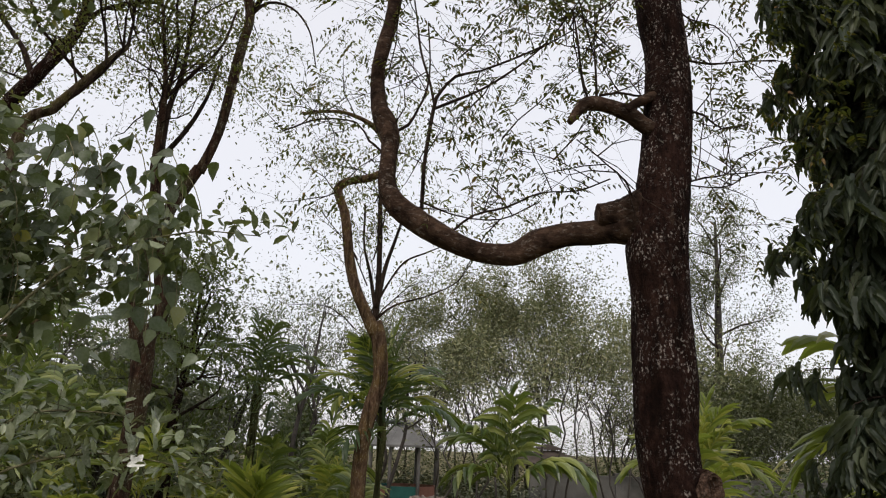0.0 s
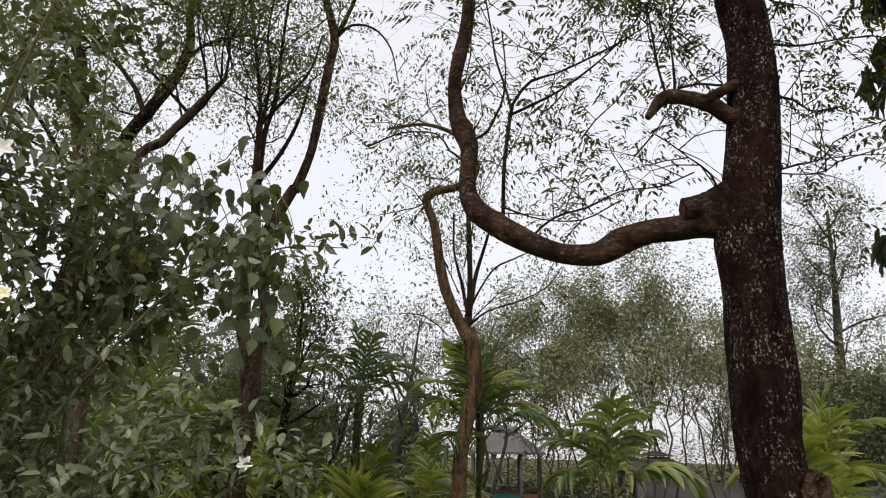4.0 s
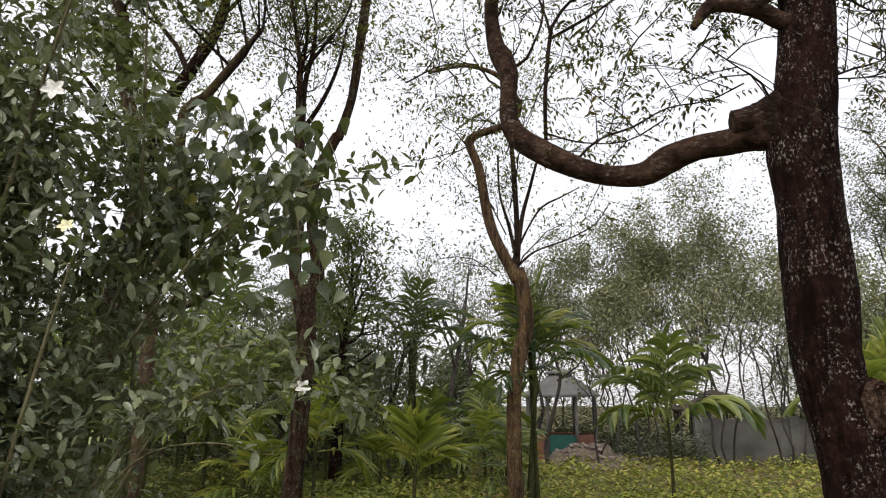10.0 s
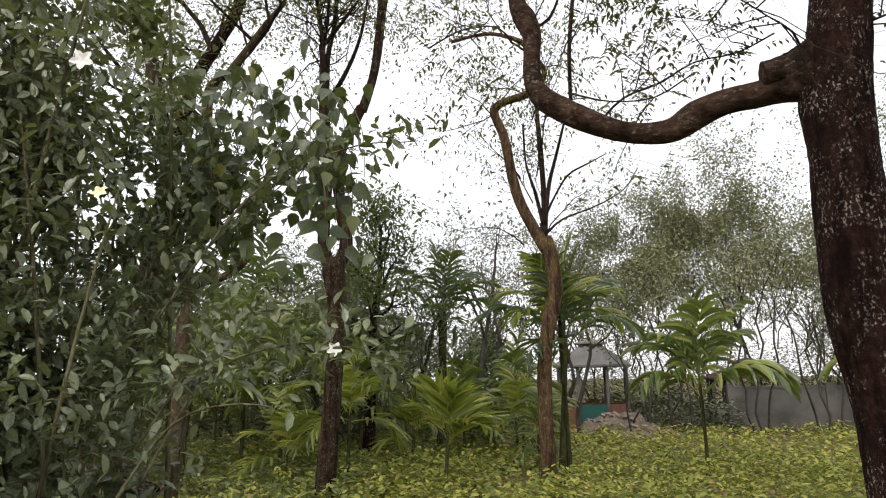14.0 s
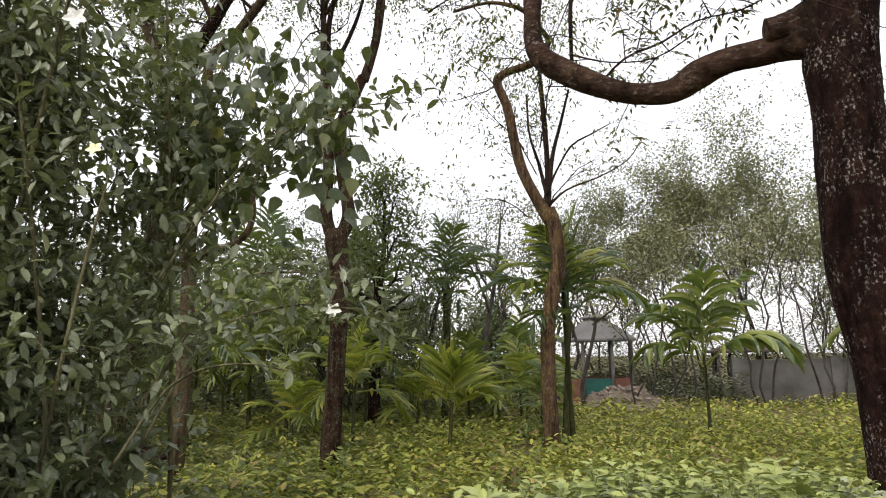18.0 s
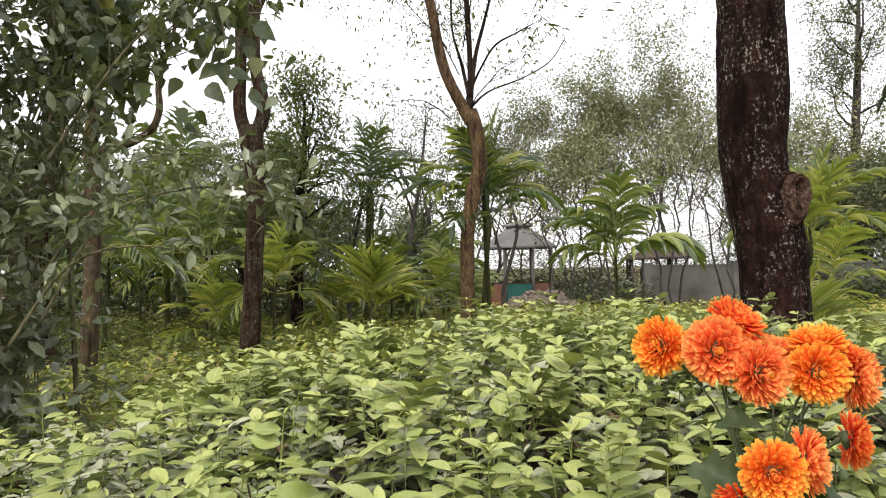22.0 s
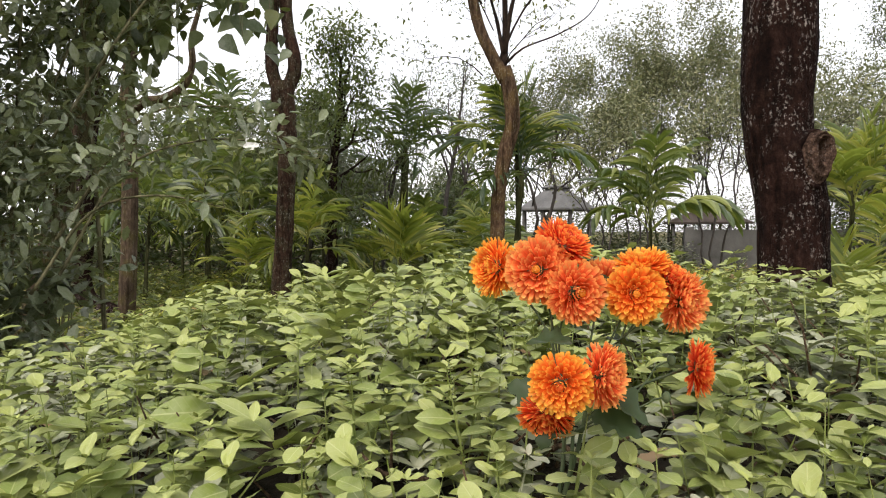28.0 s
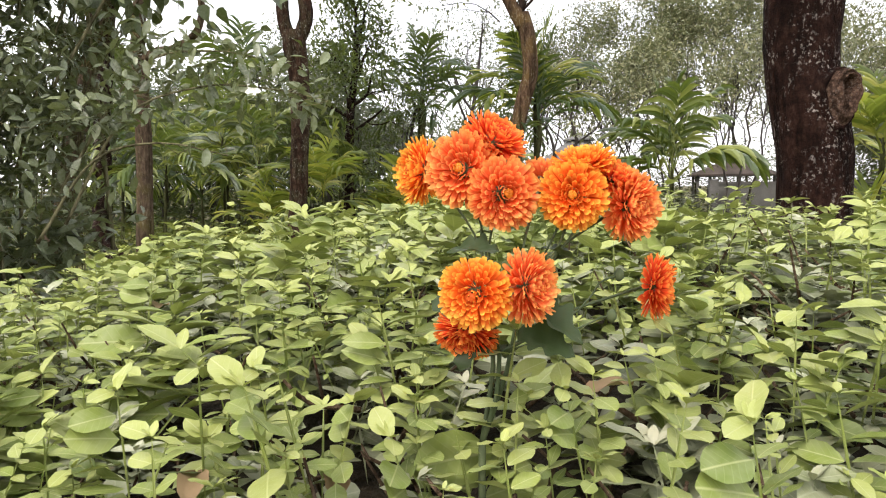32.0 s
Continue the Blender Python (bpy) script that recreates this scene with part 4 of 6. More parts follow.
# the trees that stand in and behind the shrub
leaning = branchy_tree("leaning_tree", "tree with crooked dark limbs and thin yellowing leaves", [(-5.1, 7.4, -0.05, 0.15), *[(-4.92, 7.40, 0.09, 0.115), (-4.85, 7.40, 0.75, 0.102), (-4.82, 7.40, 1.42, 0.096), (-4.81, 7.40, 2.11, 0.090), (-4.81, 7.40, 2.60, 0.091), (-4.83, 7.40, 2.89, 0.084)], *[(-4.70, 7.40, 4.12, 0.077), (-4.67, 7.40, 4.87, 0.072), (-4.63, 7.40, 5.38, 0.066), (-4.38, 7.40, 5.53, 0.058)], *[(-4.31, 7.40, 5.61, 0.058), (-3.98, 7.40, 6.04, 0.044), (-3.64, 7.40, 6.45, 0.030)]],
             21, M_BARK_GREY, M_SPARSE, [(0.5, (0.6, 0, 0.5), 0.8, 0.03, 2), (0.7, (-0.5, 0, 0.8), 1.3, 0.03, 3), (0.8, (0.3, 0.2, 0.9), 1.5, 0.03, 3), (0.9, (-0.4, 0.1, 1), 1.6, 0.025, 3), (0.99, (0.5, 0, 0.8), 1.4, 0.02, 3), (0.95, (0, 0.2, 1), 1.6, 0.02, 3)], 8, 0.06, rise=0.15, kids=4)
hook = Geo()
tube(hook, [(-4.81, 7.4, 2.68, 0.07), (-4.6, 7.39, 2.8, 0.058), (-4.35, 7.38, 2.83, 0.05), (-4.06, 7.37, 2.98, 0.046), (-3.96, 7.37, 3.22, 0.04), (-3.97, 7.37, 3.5, 0.034), (-3.86, 7.36, 3.85, 0.026), (-3.7, 7.35, 4.3, 0.014)], 9, 0.06, rough=0.06, seed=6)
part("crooked_limb", hook, M_BARK_GREY, leaning, "bare limb that turns up like a hook")
branchy_tree("crooked_tree", "tall tree with crooked forked limbs behind the shrub", [(-6.3, 9.2, -0.05, 0.17), *[(-6.84, 9.20, 0.31, 0.147), (-6.82, 9.20, 1.34, 0.138), (-6.78, 9.20, 2.20, 0.129), (-6.69, 9.20, 3.05, 0.128), (-6.58, 9.20, 3.90, 0.119), (-6.48, 9.20, 4.56, 0.110)], *[(-6.06, 9.20, 6.30, 0.109), (-5.68, 9.20, 7.00, 0.101), (-5.33, 9.20, 7.60, 0.084), (-5.18, 9.20, 8.24, 0.076), (-5.25, 9.20, 8.90, 0.058), (-5.17, 9.20, 9.93, 0.039)]],
             22, M_BARK_BIG, M_SPARSE, [(0.55, (-0.6, 0, 0.8), 1.8, 0.06, 3), (0.62, (0.5, 0.2, 0.8), 1.6, 0.05, 3), (0.7, (-0.3, 0.2, 1), 2, 0.05, 3), (0.8, (0.5, 0, 0.6), 1.6, 0.04, 3), (0.88, (-0.6, 0, 0.8), 1.7, 0.035, 3), (0.97, (0.2, 0.2, 1), 1.7, 0.03, 3), (0.92, (0.8, 0, 0.4), 1.5, 0.03, 3)], 8, 0.065, rise=0.12, kids=4)
branchy_tree("leafy_tree", "thin tree wrapped in a leafy creeper", [(-4.6, 5.4, -0.05, 0.11), *[(-3.98, 5.60, 2.59, 0.072), (-3.96, 5.60, 3.23, 0.069), (-3.97, 5.60, 3.79, 0.065), (-4.10, 5.60, 4.38, 0.067), (-4.27, 5.60, 5.00, 0.063), (-4.34, 5.60, 5.59, 0.059), (-4.60, 5.60, 6.01, 0.048), (-4.89, 5.60, 6.52, 0.043)]],
             23, M_BARK_GREY, M_ROUNDLEAF, [(0.45, (0.3, -0.3, 0.4), 0.5, 0.012, 2), (0.55, (-0.3, -0.3, 0.4), 0.5, 0.012, 2), (0.62, (0.3, -0.3, 0.3), 0.5, 0.012, 2), (0.7, (0.2, -0.4, 0.4), 0.5, 0.012, 2), (0.78, (-0.2, -0.3, 0.5), 0.5, 0.012, 2), (0.85, (0.3, -0.2, 0.5), 0.5, 0.012, 2), (0.95, (-0.3, 0, 0.8), 0.7, 0.012, 2), (0.9, (-0.6, 0, 0.3), 0.8, 0.02, 2)], 4, 0.1, spread=0.1, blade=ROUND, width=0.7, rise=0.1, droop=0.1)
branchy_tree("mango_tree", "dark leafy tree behind the forked trunk", [(-4.3, 13.2, -0.05, 0.14), (-4.25, 13.2, 1.3, 0.11), (-4.2, 13.1, 2.5, 0.085), (-4.05, 13.1, 3.6, 0.055), (-4.0, 13.0, 4.3, 0.025)],
             24, M_BARK_BIG, M_MANGO, [(k, d, ln, 0.04, 3) for k, d, ln in ((0.4, (0.8, -0.5, 0.3), 0.85), (0.45, (-0.8, -0.4, 0.3), 0.85), (0.5, (0.8, -0.3, 0.4), 0.9), (0.6, (-0.8, -0.2, 0.4), 0.9), (0.62, (0.1, -0.9, 0.4), 0.75), (0.65, (0.9, 0.2, 0.3), 0.9), (0.75, (0.5, -0.6, 0.5), 0.85), (0.8, (-0.5, -0.5, 0.5), 0.75), (0.85, (-0.4, 0.3, 0.7), 0.85), (0.9, (0.4, -0.3, 0.8), 0.75), (0.97, (0.2, 0, 1), 0.75))], 4, 0.11, spread=0.2, blade=LANCE, width=0.36, rise=0.1, droop=0.2)


# ---------------------------------------------------------------- far trees
def far_tree(at, height, width, seed, leaf, label, low=0.35, stems=3, per=7, size=0.2, depth=3, open_=0.5, clump=0.75, gap=-0.14):
    g = np.random.RandomState(seed)
    tree = thing("far_tree", (0, 0, 0), label, "tree", "trees beyond the wall")
    t, tips = Geo(), []
    for k in range(stems):
        a = g.uniform(0, 6.28)
        lean = 0.1 + 0.16 * g.rand()
        p0 = np.array([at[0] + 0.3 * math.cos(a), at[1] + 0.3 * math.sin(a), -0.05])
        p1 = p0 + np.array([math.cos(a) * lean * height * 0.5, math.sin(a) * lean * height * 0.4, height * (low + 0.1)])
        mid = (p0 + p1) / 2 + g.normal(0, 0.32, 3) * (1, 1, 0)
        r = 0.016 + 0.0045 * height / stems * 2
        bow = [(p0 * (1 - q) + mid * q if half == 0 else mid * (1 - q) + p1 * q) + g.normal(0, 0.1, 3) * (1, 1, 0) for half in (0, 1) for q in (0.33, 0.66)]
        tube(t, [(*p0, r), (*bow[0], r * 0.93), (*bow[1], r * 0.86), (*mid, r * 0.8), (*bow[2], r * 0.73), (*bow[3], r * 0.67), (*p1, r * 0.6)], 6, 0.5)
        for j in range(4):
            q = mid + (p1 - mid) * (0.25 + 0.75 * j / 3)
            d = np.array([math.cos(a + g.normal(0, 1.3)) * open_, math.sin(a + g.normal(0, 1.3)) * open_, 0.8])
            grow(t, tips, q, d, (height - q[2]) * 0.42, r * 0.5, depth, g, spread=0.5 * width, rise=0.2, kids=3)
    part("trunk", t, M_FAR_WOOD, tree)
    # the leaves stand in clumps with gaps between
    pos, al, up = scatter_leaves(tips, per, g, 0.24, 0.3)
    lump = np.array([noise.noise(Vector(p * clump)) for p in pos])
    ok = lump > gap
    pos, al, up = pos[ok], al[ok], up[ok]
    ln = size * g.uniform(0.6, 1.3, len(pos))
    part("crown", leaves("crown", KITE, pos, al, up, ln, ln * 0.5, leaf), None, tree)


# these crowns get their haze from the paled leaf colours
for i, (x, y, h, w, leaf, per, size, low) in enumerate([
        (0.6, 26, 8.2, 0.9, M_HAZE_LEAF, 10, 0.12, 0.3), (2.6, 27, 9.2, 1.0, M_HAZE_LEAF, 14, 0.12, 0.34), (4.6, 26, 8.6, 1.0, M_HAZE_LEAF, 14, 0.12, 0.28), (6.7, 28, 12.0, 0.9, M_HAZE_LEAF, 13, 0.12, 0.36),
        (8.4, 27, 9.4, 0.95, M_HAZE_LEAF, 10, 0.12, 0.3), (10.2, 31, 9.0, 1.0, M_HAZE_LEAF, 8, 0.13, 0.3), (-1.6, 27, 9.2, 0.8, M_FAR_GREY, 3, 0.11, 0.35), (-4.2, 25, 8.4, 0.8, M_FAR_GREY, 3, 0.11, 0.35),
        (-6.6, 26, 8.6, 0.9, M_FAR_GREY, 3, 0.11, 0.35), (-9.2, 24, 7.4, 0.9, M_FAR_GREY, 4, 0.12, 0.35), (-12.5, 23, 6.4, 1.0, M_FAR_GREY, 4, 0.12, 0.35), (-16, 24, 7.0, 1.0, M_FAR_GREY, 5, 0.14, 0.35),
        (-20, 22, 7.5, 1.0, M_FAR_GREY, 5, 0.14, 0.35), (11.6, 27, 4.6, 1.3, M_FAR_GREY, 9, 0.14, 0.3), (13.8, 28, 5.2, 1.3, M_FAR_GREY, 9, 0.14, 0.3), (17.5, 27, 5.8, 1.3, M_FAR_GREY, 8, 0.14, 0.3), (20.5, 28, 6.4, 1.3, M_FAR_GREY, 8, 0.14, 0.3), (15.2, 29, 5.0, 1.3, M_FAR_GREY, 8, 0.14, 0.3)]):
    far_tree((x, y), h, w, 100 + i, leaf, "tall thin-stemmed tree with a light grey-green crown" if per < 6 else "round-headed tree with haze-paled green leaves in clumps", low=low, per=per, size=size, stems=3 if per > 3 else 2)
# bushy dark trees that close the plot behind the palms
g_bush = np.random.RandomState(77)
for i in range(13):
    x = -14.0 + 0.92 * i
    y = 15.5 + 5.5 * g_bush.rand()
    if abs(x / y + 0.209) < 0.05:
        y = 21.5
    far_tree((x, y), 3.0 + 1.6 * g_bush.rand(), 1.2, 140 + i, M_DARK_LEAF if i % 4 == 0 else M_FAR_GREY, "thin bushy tree behind the palms", low=0.3, stems=3, per=3, size=0.15)
for i in range(15):
    x = -12.5 + 0.85 * i + 0.3 * g_bush.rand()
    far_tree((x, 14.5 + 6 * g_bush.rand()), 4.2 + 2.6 * g_bush.rand(), 0.8, 190 + i, M_FAR_GREY, "slender bare-stemmed young tree", low=0.55, stems=1, per=2, size=0.12, depth=2)
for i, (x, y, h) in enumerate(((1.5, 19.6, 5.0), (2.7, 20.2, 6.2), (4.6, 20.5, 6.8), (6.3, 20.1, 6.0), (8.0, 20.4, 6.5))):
    far_tree((x, y), h, 0.9, 210 + i, M_HAZE_LEAF, "thin many-stemmed tree in front of the wall", low=0.45, stems=3, per=2, size=0.13)
for i, (x, y, h) in enumerate(((10.6, 24, 5.6), (12.4, 24.8, 6.2), (14.2, 24.4, 5.6), (16.0, 25, 5.4))):
    far_tree((x, y), h, 1.3, 170 + i, M_DUSK, "broad dusky tree with dense dark leaves", low=0.15, stems=4, per=11, size=0.12, gap=-0.15)
# the tall slim tree
branchy_tree("slim_tree", "tall slim tree with sparse grey-green leaves", [(12.7, 26, -0.05, 0.24), (12.6, 26, 3, 0.2), (12.7, 26, 6, 0.16), (12.9, 26, 9, 0.1), (13.0, 26, 11.5, 0.05)],
             31, M_FAR_WOOD, M_DUSK, [(0.35 + 0.045 * k, (math.cos(2.4 * k), math.sin(2.4 * k), 0.7), 2.2 - 0.06 * k, 0.05, 2) for k in range(14)], 20, 0.11, spread=0.22, rise=0.15)


# ---------------------------------------------------------------- palms
def frond_mesh(length, rise, bend, pairs, blade, width, material, seed, vee=0.45, limp=0.6):
    """A feather leaf from the origin that leaves at the angle rise, bows over along +x and hangs its blades; z is up."""
    g = np.random.RandomState(seed)
    geo = Geo()
    n = 14
    s = np.linspace(0, 1, n)
    ang = rise - bend * s**1.6
    step = length / (n - 1)
    x = np.concatenate([[0], np.cumsum(np.cos(ang[:-1]) * step)])
    z = np.concatenate([[0], np.cumsum(np.sin(ang[:-1]) * step)])
    y = 0.04 * length * np.sin(2.2 * s + g.uniform(0, 6)) * s
    tube(geo, [(x[i], y[i], z[i], 0.014 * (1 - 0.85 * s[i]) * length / 1.3) for i in range(n)], 5, 0)
    for k in range(pairs):
        t = 0.22 + 0.78 * (k + 0.5) / pairs
        a = np.interp(t, s, ang)
        fwd = np.array([math.cos(a), 0, math.sin(a)])
        top = np.array([-math.sin(a), 0, math.cos(a)])
        p = np.array([np.interp(t, s, x), np.interp(t, s, y), np.interp(t, s, z)])
        for sgn in (-1, 1):
            L = blade * math.sin(math.pi * (0.16 + 0.74 * t)) ** 0.55 * g.uniform(0.8, 1.12)
            open_ = 1.2 - 0.7 * t + g.normal(0, 0.13)
            d = unit(fwd * math.cos(open_) + np.array([0, sgn, 0.0]) * math.sin(open_) + top * vee * g.uniform(0.5, 1.3))
            c = p.copy()
            rows = []
            drop = limp * g.uniform(0.6, 1.5)
            for q, wf in ((0.0, 0.3), (0.22, 0.9), (0.48, 1.0), (0.75, 0.7), (1.0, 0.07)):
                across = unit(np.cross(d, np.cross(fwd + 0.2 * top, d)))
                nrm = np.cross(across, d)
                rows += [c - across * width * wf * 0.5, c + nrm * width * 0.16 * wf * sgn, c + across * width * wf * 0.5]
                c = c + d * L * 0.25
                d = unit(d + np.array([0, 0, -drop * 0.42]))
            geo.add(rows, [(3 * i + j, 3 * i + j + 1, 3 * i + j + 4, 3 * i + j + 3) for i in range(4) for j in range(2)])
    geo.smooth = False
    return geo.mesh("frond", material)


# from the upright spear in the heart to the old leaf that hangs
FROND_FORMS = ((1.5, 0.25), (1.38, 0.7), (1.22, 1.15), (1.0, 1.5), (0.8, 1.75), (0.55, 1.75), (0.25, 1.5))


def frond_set(material, length, blade, width, limp, vee, pairs=13):
    return [frond_mesh(length, rise, bend, pairs, blade, width, material, 50 + i, vee, limp) for i, (rise, bend) in enumerate(FROND_FORMS)]


F_GREEN = frond_set(M_PALM, 1.2, 0.68, 0.085, 0.85, 0.2, 9)
F_YELLOW = frond_set(M_PALM_YELLOW, 1.15, 0.62, 0.072, 0.55, 0.2, 10)
F_FAN = frond_set(M_PALM_YELLOW, 0.8, 0.62, 0.068, 0.2, 0.1, 9)
F_DARK = frond_set(M_PALM_DARK, 1.35, 0.62, 0.06, 0.7, 0.2, 12)


def palm(at, stem, size, fronds, seed, count=9, name="areca_palm", label="young areca palm with arching feathered fronds", radius=0.03, low=1.0, turns=None):
    """A slim stem with a crown; low: how far down the oldest fronds hang (0 to 1)."""
    g = np.random.RandomState(seed)
    tree = thing(name, (at[0], at[1], 0), label, "palm", "palms in the garden")
    t = Geo()
    lean = g.normal(0, 0.04, 2) * stem
    top = (lean[0], lean[1], stem)
    tube(t, [(0, 0, -0.05, radius * 1.5), (lean[0] * 0.3, lean[1] * 0.3, stem * 0.4, radius), (lean[0] * 0.8, lean[1] * 0.8, stem * 0.85, radius * 0.9), (*top, radius * 1.1), (lean[0], lean[1], stem + 0.3 * size, radius * 0.5)], 8, 0.06, rough=0.05, seed=seed)
    part("stem", t, M_PALM_STEM, tree)
    for k in range(count):
        q = k / max(1, count - 1)
        kind = min(6, max(0, int(round(q * 6 * low + g.uniform(-0.4, 0.4)))))
        turn = turns[k] if turns else math.degrees(2.4 * k + g.normal(0, 0.3))
        m = Matrix.Translation((top[0], top[1], stem + 0.25 * size * (1 - q))) @ Euler((g.normal(0, 0.06), g.normal(0, 0.06), radians(turn))).to_matrix().to_4x4()
        m = m @ Matrix.Diagonal((*(size * g.uniform(0.82, 1.1, 1).repeat(3)), 1))
        part("frond", fronds[kind], None, tree, "", m)
    return tree


palm((-2.0, 9.5), 0.66, 0.92, F_FAN, 1, 9, label="young areca palm with bright fan-like fronds", turns=[200, 20, 250, 300, 100, 80, 210, 350, 330], low=0.6)
palm((1.84, 11.8), 1.2, 1.2, F_GREEN, 2, 11, label="areca palm with full hanging fronds on a slim stem", turns=[20, 170, 265, 345, 200, 75, 5, 160, 330, 215, 350], low=0.72)
palm((-0.45, 11.0), 1.95, 1.05, F_DARK, 3, 8, label="taller areca palm with dark drooping fronds", radius=0.045, low=0.9)
palm((-0.35, 11.3), 2.3, 1.1, F_YELLOW, 33, 9, label="areca palm with bright fronds beside the bent tree", radius=0.045, low=0.75)
palm((-5.2, 11.1), 1.45, 1.0, F_GREEN, 4, 11)
palm((-3.7, 10.3), 0.95, 0.9, F_YELLOW, 5, 9)
palm((-8.2, 14.2), 1.3, 1.2, F_GREEN, 6, 9)
palm((-3.2, 12.4), 0.5, 0.9, F_FAN, 7, 8)
palm((-0.9, 12.6), 0.4, 0.8, F_GREEN, 8, 8)
palm((-6.6, 12.4), 1.9, 1.1, F_GREEN, 9, 11)
palm((-6.3, 9.9), 1.3, 0.95, F_GREEN, 10, 10)
palm((-7.6, 10.6), 1.4, 1.1, F_DARK, 11, 9)
palm((-4.4, 13.0), 1.0, 1.0, F_GREEN, 12, 9)
palm((-9.6, 12.2), 1.2, 1.2, F_GREEN, 13, 9)
palm((3.75, 9.0), 1.45, 0.95, F_YELLOW, 14, 11, low=0.75)
palm((3.15, 7.4), 0.3, 0.8, F_FAN, 15, 9, label="low areca palm with spreading yellow-green fronds", turns=[200, 20, 90, 330, 10, 190, 350, 30, 170])
palm((4.25, 5.2), 1.8, 1.15, F_YELLOW, 16, 12, label="areca palm with broad drooping yellow-green fronds", radius=0.05)
palm((5.4, 12.0), 0.7, 1.0, F_YELLOW, 17, 8)
palm((-7.2, 13.6), 1.2, 1.1, F_YELLOW, 41, 10)
palm((-5.6, 14.2), 1.6, 1.2, F_GREEN, 42, 10)
palm((-2.6, 14.6), 0.6, 1.0, F_GREEN, 43, 9)
palm((-1.6, 16.0), 0.9, 1.1, F_GREEN, 44, 9)
palm((-4.6, 10.0), 0.4, 0.8, F_YELLOW, 45, 8)
palm((-1.3, 14.0), 0.6, 0.9, F_YELLOW, 46, 9)
palm((-2.87, 13.50), 2.7, 1.0, F_DARK, 18, 11, "tall_palm", "tall dark palm with a drooping crown", 0.09)
palm((-6.0, 18.0), 3.0, 1.4, F_DARK, 19, 10, "tall_palm", "tall dark palm with a drooping crown", 0.09)
palm((-8.8, 17.2), 3.4, 1.4, F_DARK, 20, 10, "tall_palm", "tall dark palm with a drooping crown", 0.09)
palm((-11.5, 16.0), 2.6, 1.4, F_DARK, 22, 10, "tall_palm", "tall dark palm with a drooping crown", 0.09)


# ---------------------------------------------------------------- the weeping tree at the edge
def weeping_tree():
    g = np.random.RandomState(41)
    tree = thing("weeping_tree", (0, 0, 0), "columnar tree hung with long dark drooping leaves", "tree")
    t, tips = Geo(), []
    tube(t, [(3.28, 4.3, -0.05, 0.12), (3.28, 4.3, 2, 0.1), (3.3, 4.3, 4.5, 0.07), (3.3, 4.3, 7.5, 0.03)], 10, 0.15, rough=0.05)
    part("trunk", t, M_BARK_GREY, tree)
    b = Geo()
    for k in range(230):
        z = 0.9 + 6.1 * k / 230
        a = 2.4 * k
        full = 1.12
        grow(b, tips, (3.3, 4.3, z), (math.cos(a), math.sin(a), 0.1), g.uniform(0.22, 0.52) * full, 0.012, 1, g, spread=0.4, rise=-0.1, kids=2, droop=0.5)
    part("branching", b, M_TWIG, tree)
    # whorls of long wavy leaves that hang from the twig ends
    pos, al, up = [], [], []
    for p, d in tips[::2]:
        out = unit(np.array([p[0] - 3.3, p[1] - 4.3, 0.0]) + g.normal(0, 0.15, 3) * (1, 1, 0))
        side = np.array([-out[1], out[0], 0.0])
        hub = p + g.normal(0, 0.05, 3)
        for j in range(9):
            a = (j - 4) * 0.3 + g.normal(0, 0.12)
            pos.append(hub + np.array([0, 0, -0.012 * j]) + g.normal(0, 0.02, 3))
            al.append(unit(out * 0.5 * math.cos(a) + side * 0.75 * math.sin(a) + np.array([0, 0, -0.85]) + g.normal(0, 0.14, 3)))
            up.append(unit(out + np.array([0, 0, 0.5]) + g.normal(0, 0.3, 3)))
    ln = 0.225 * g.uniform(0.6, 1.25, len(pos))
    part("crown", leaves("crown", WAVY_BLADE, np.array(pos), np.array(al), np.array(up), ln, ln * 0.23, M_ASHOKA, smooth=True, tone=g.rand(len(pos))), None, tree)


weeping_tree()


# ---------------------------------------------------------------- the flowering shrub
def white_flower(at, size, facing, seed, material, parent):
    g = np.random.RandomState(seed)
    n = 5
    a = np.arange(n) * 2 * np.pi / n + g.uniform(0, 1)
    f = unit(np.array(facing, float))
    u = unit(np.cross(f, (0.1, 0.2, 1.0)))
    w = np.cross(f, u)
    al = np.cos(a)[:, None] * u + np.sin(a)[:, None] * w + f * 0.25
    me = leaves("flower", ROUND, np.repeat(np.array([at], float), n, 0), al, np.repeat(f[None], n, 0), size * 0.55, size * 0.36, material)
    return part("flower", me, None, parent, "white five-petalled flower")


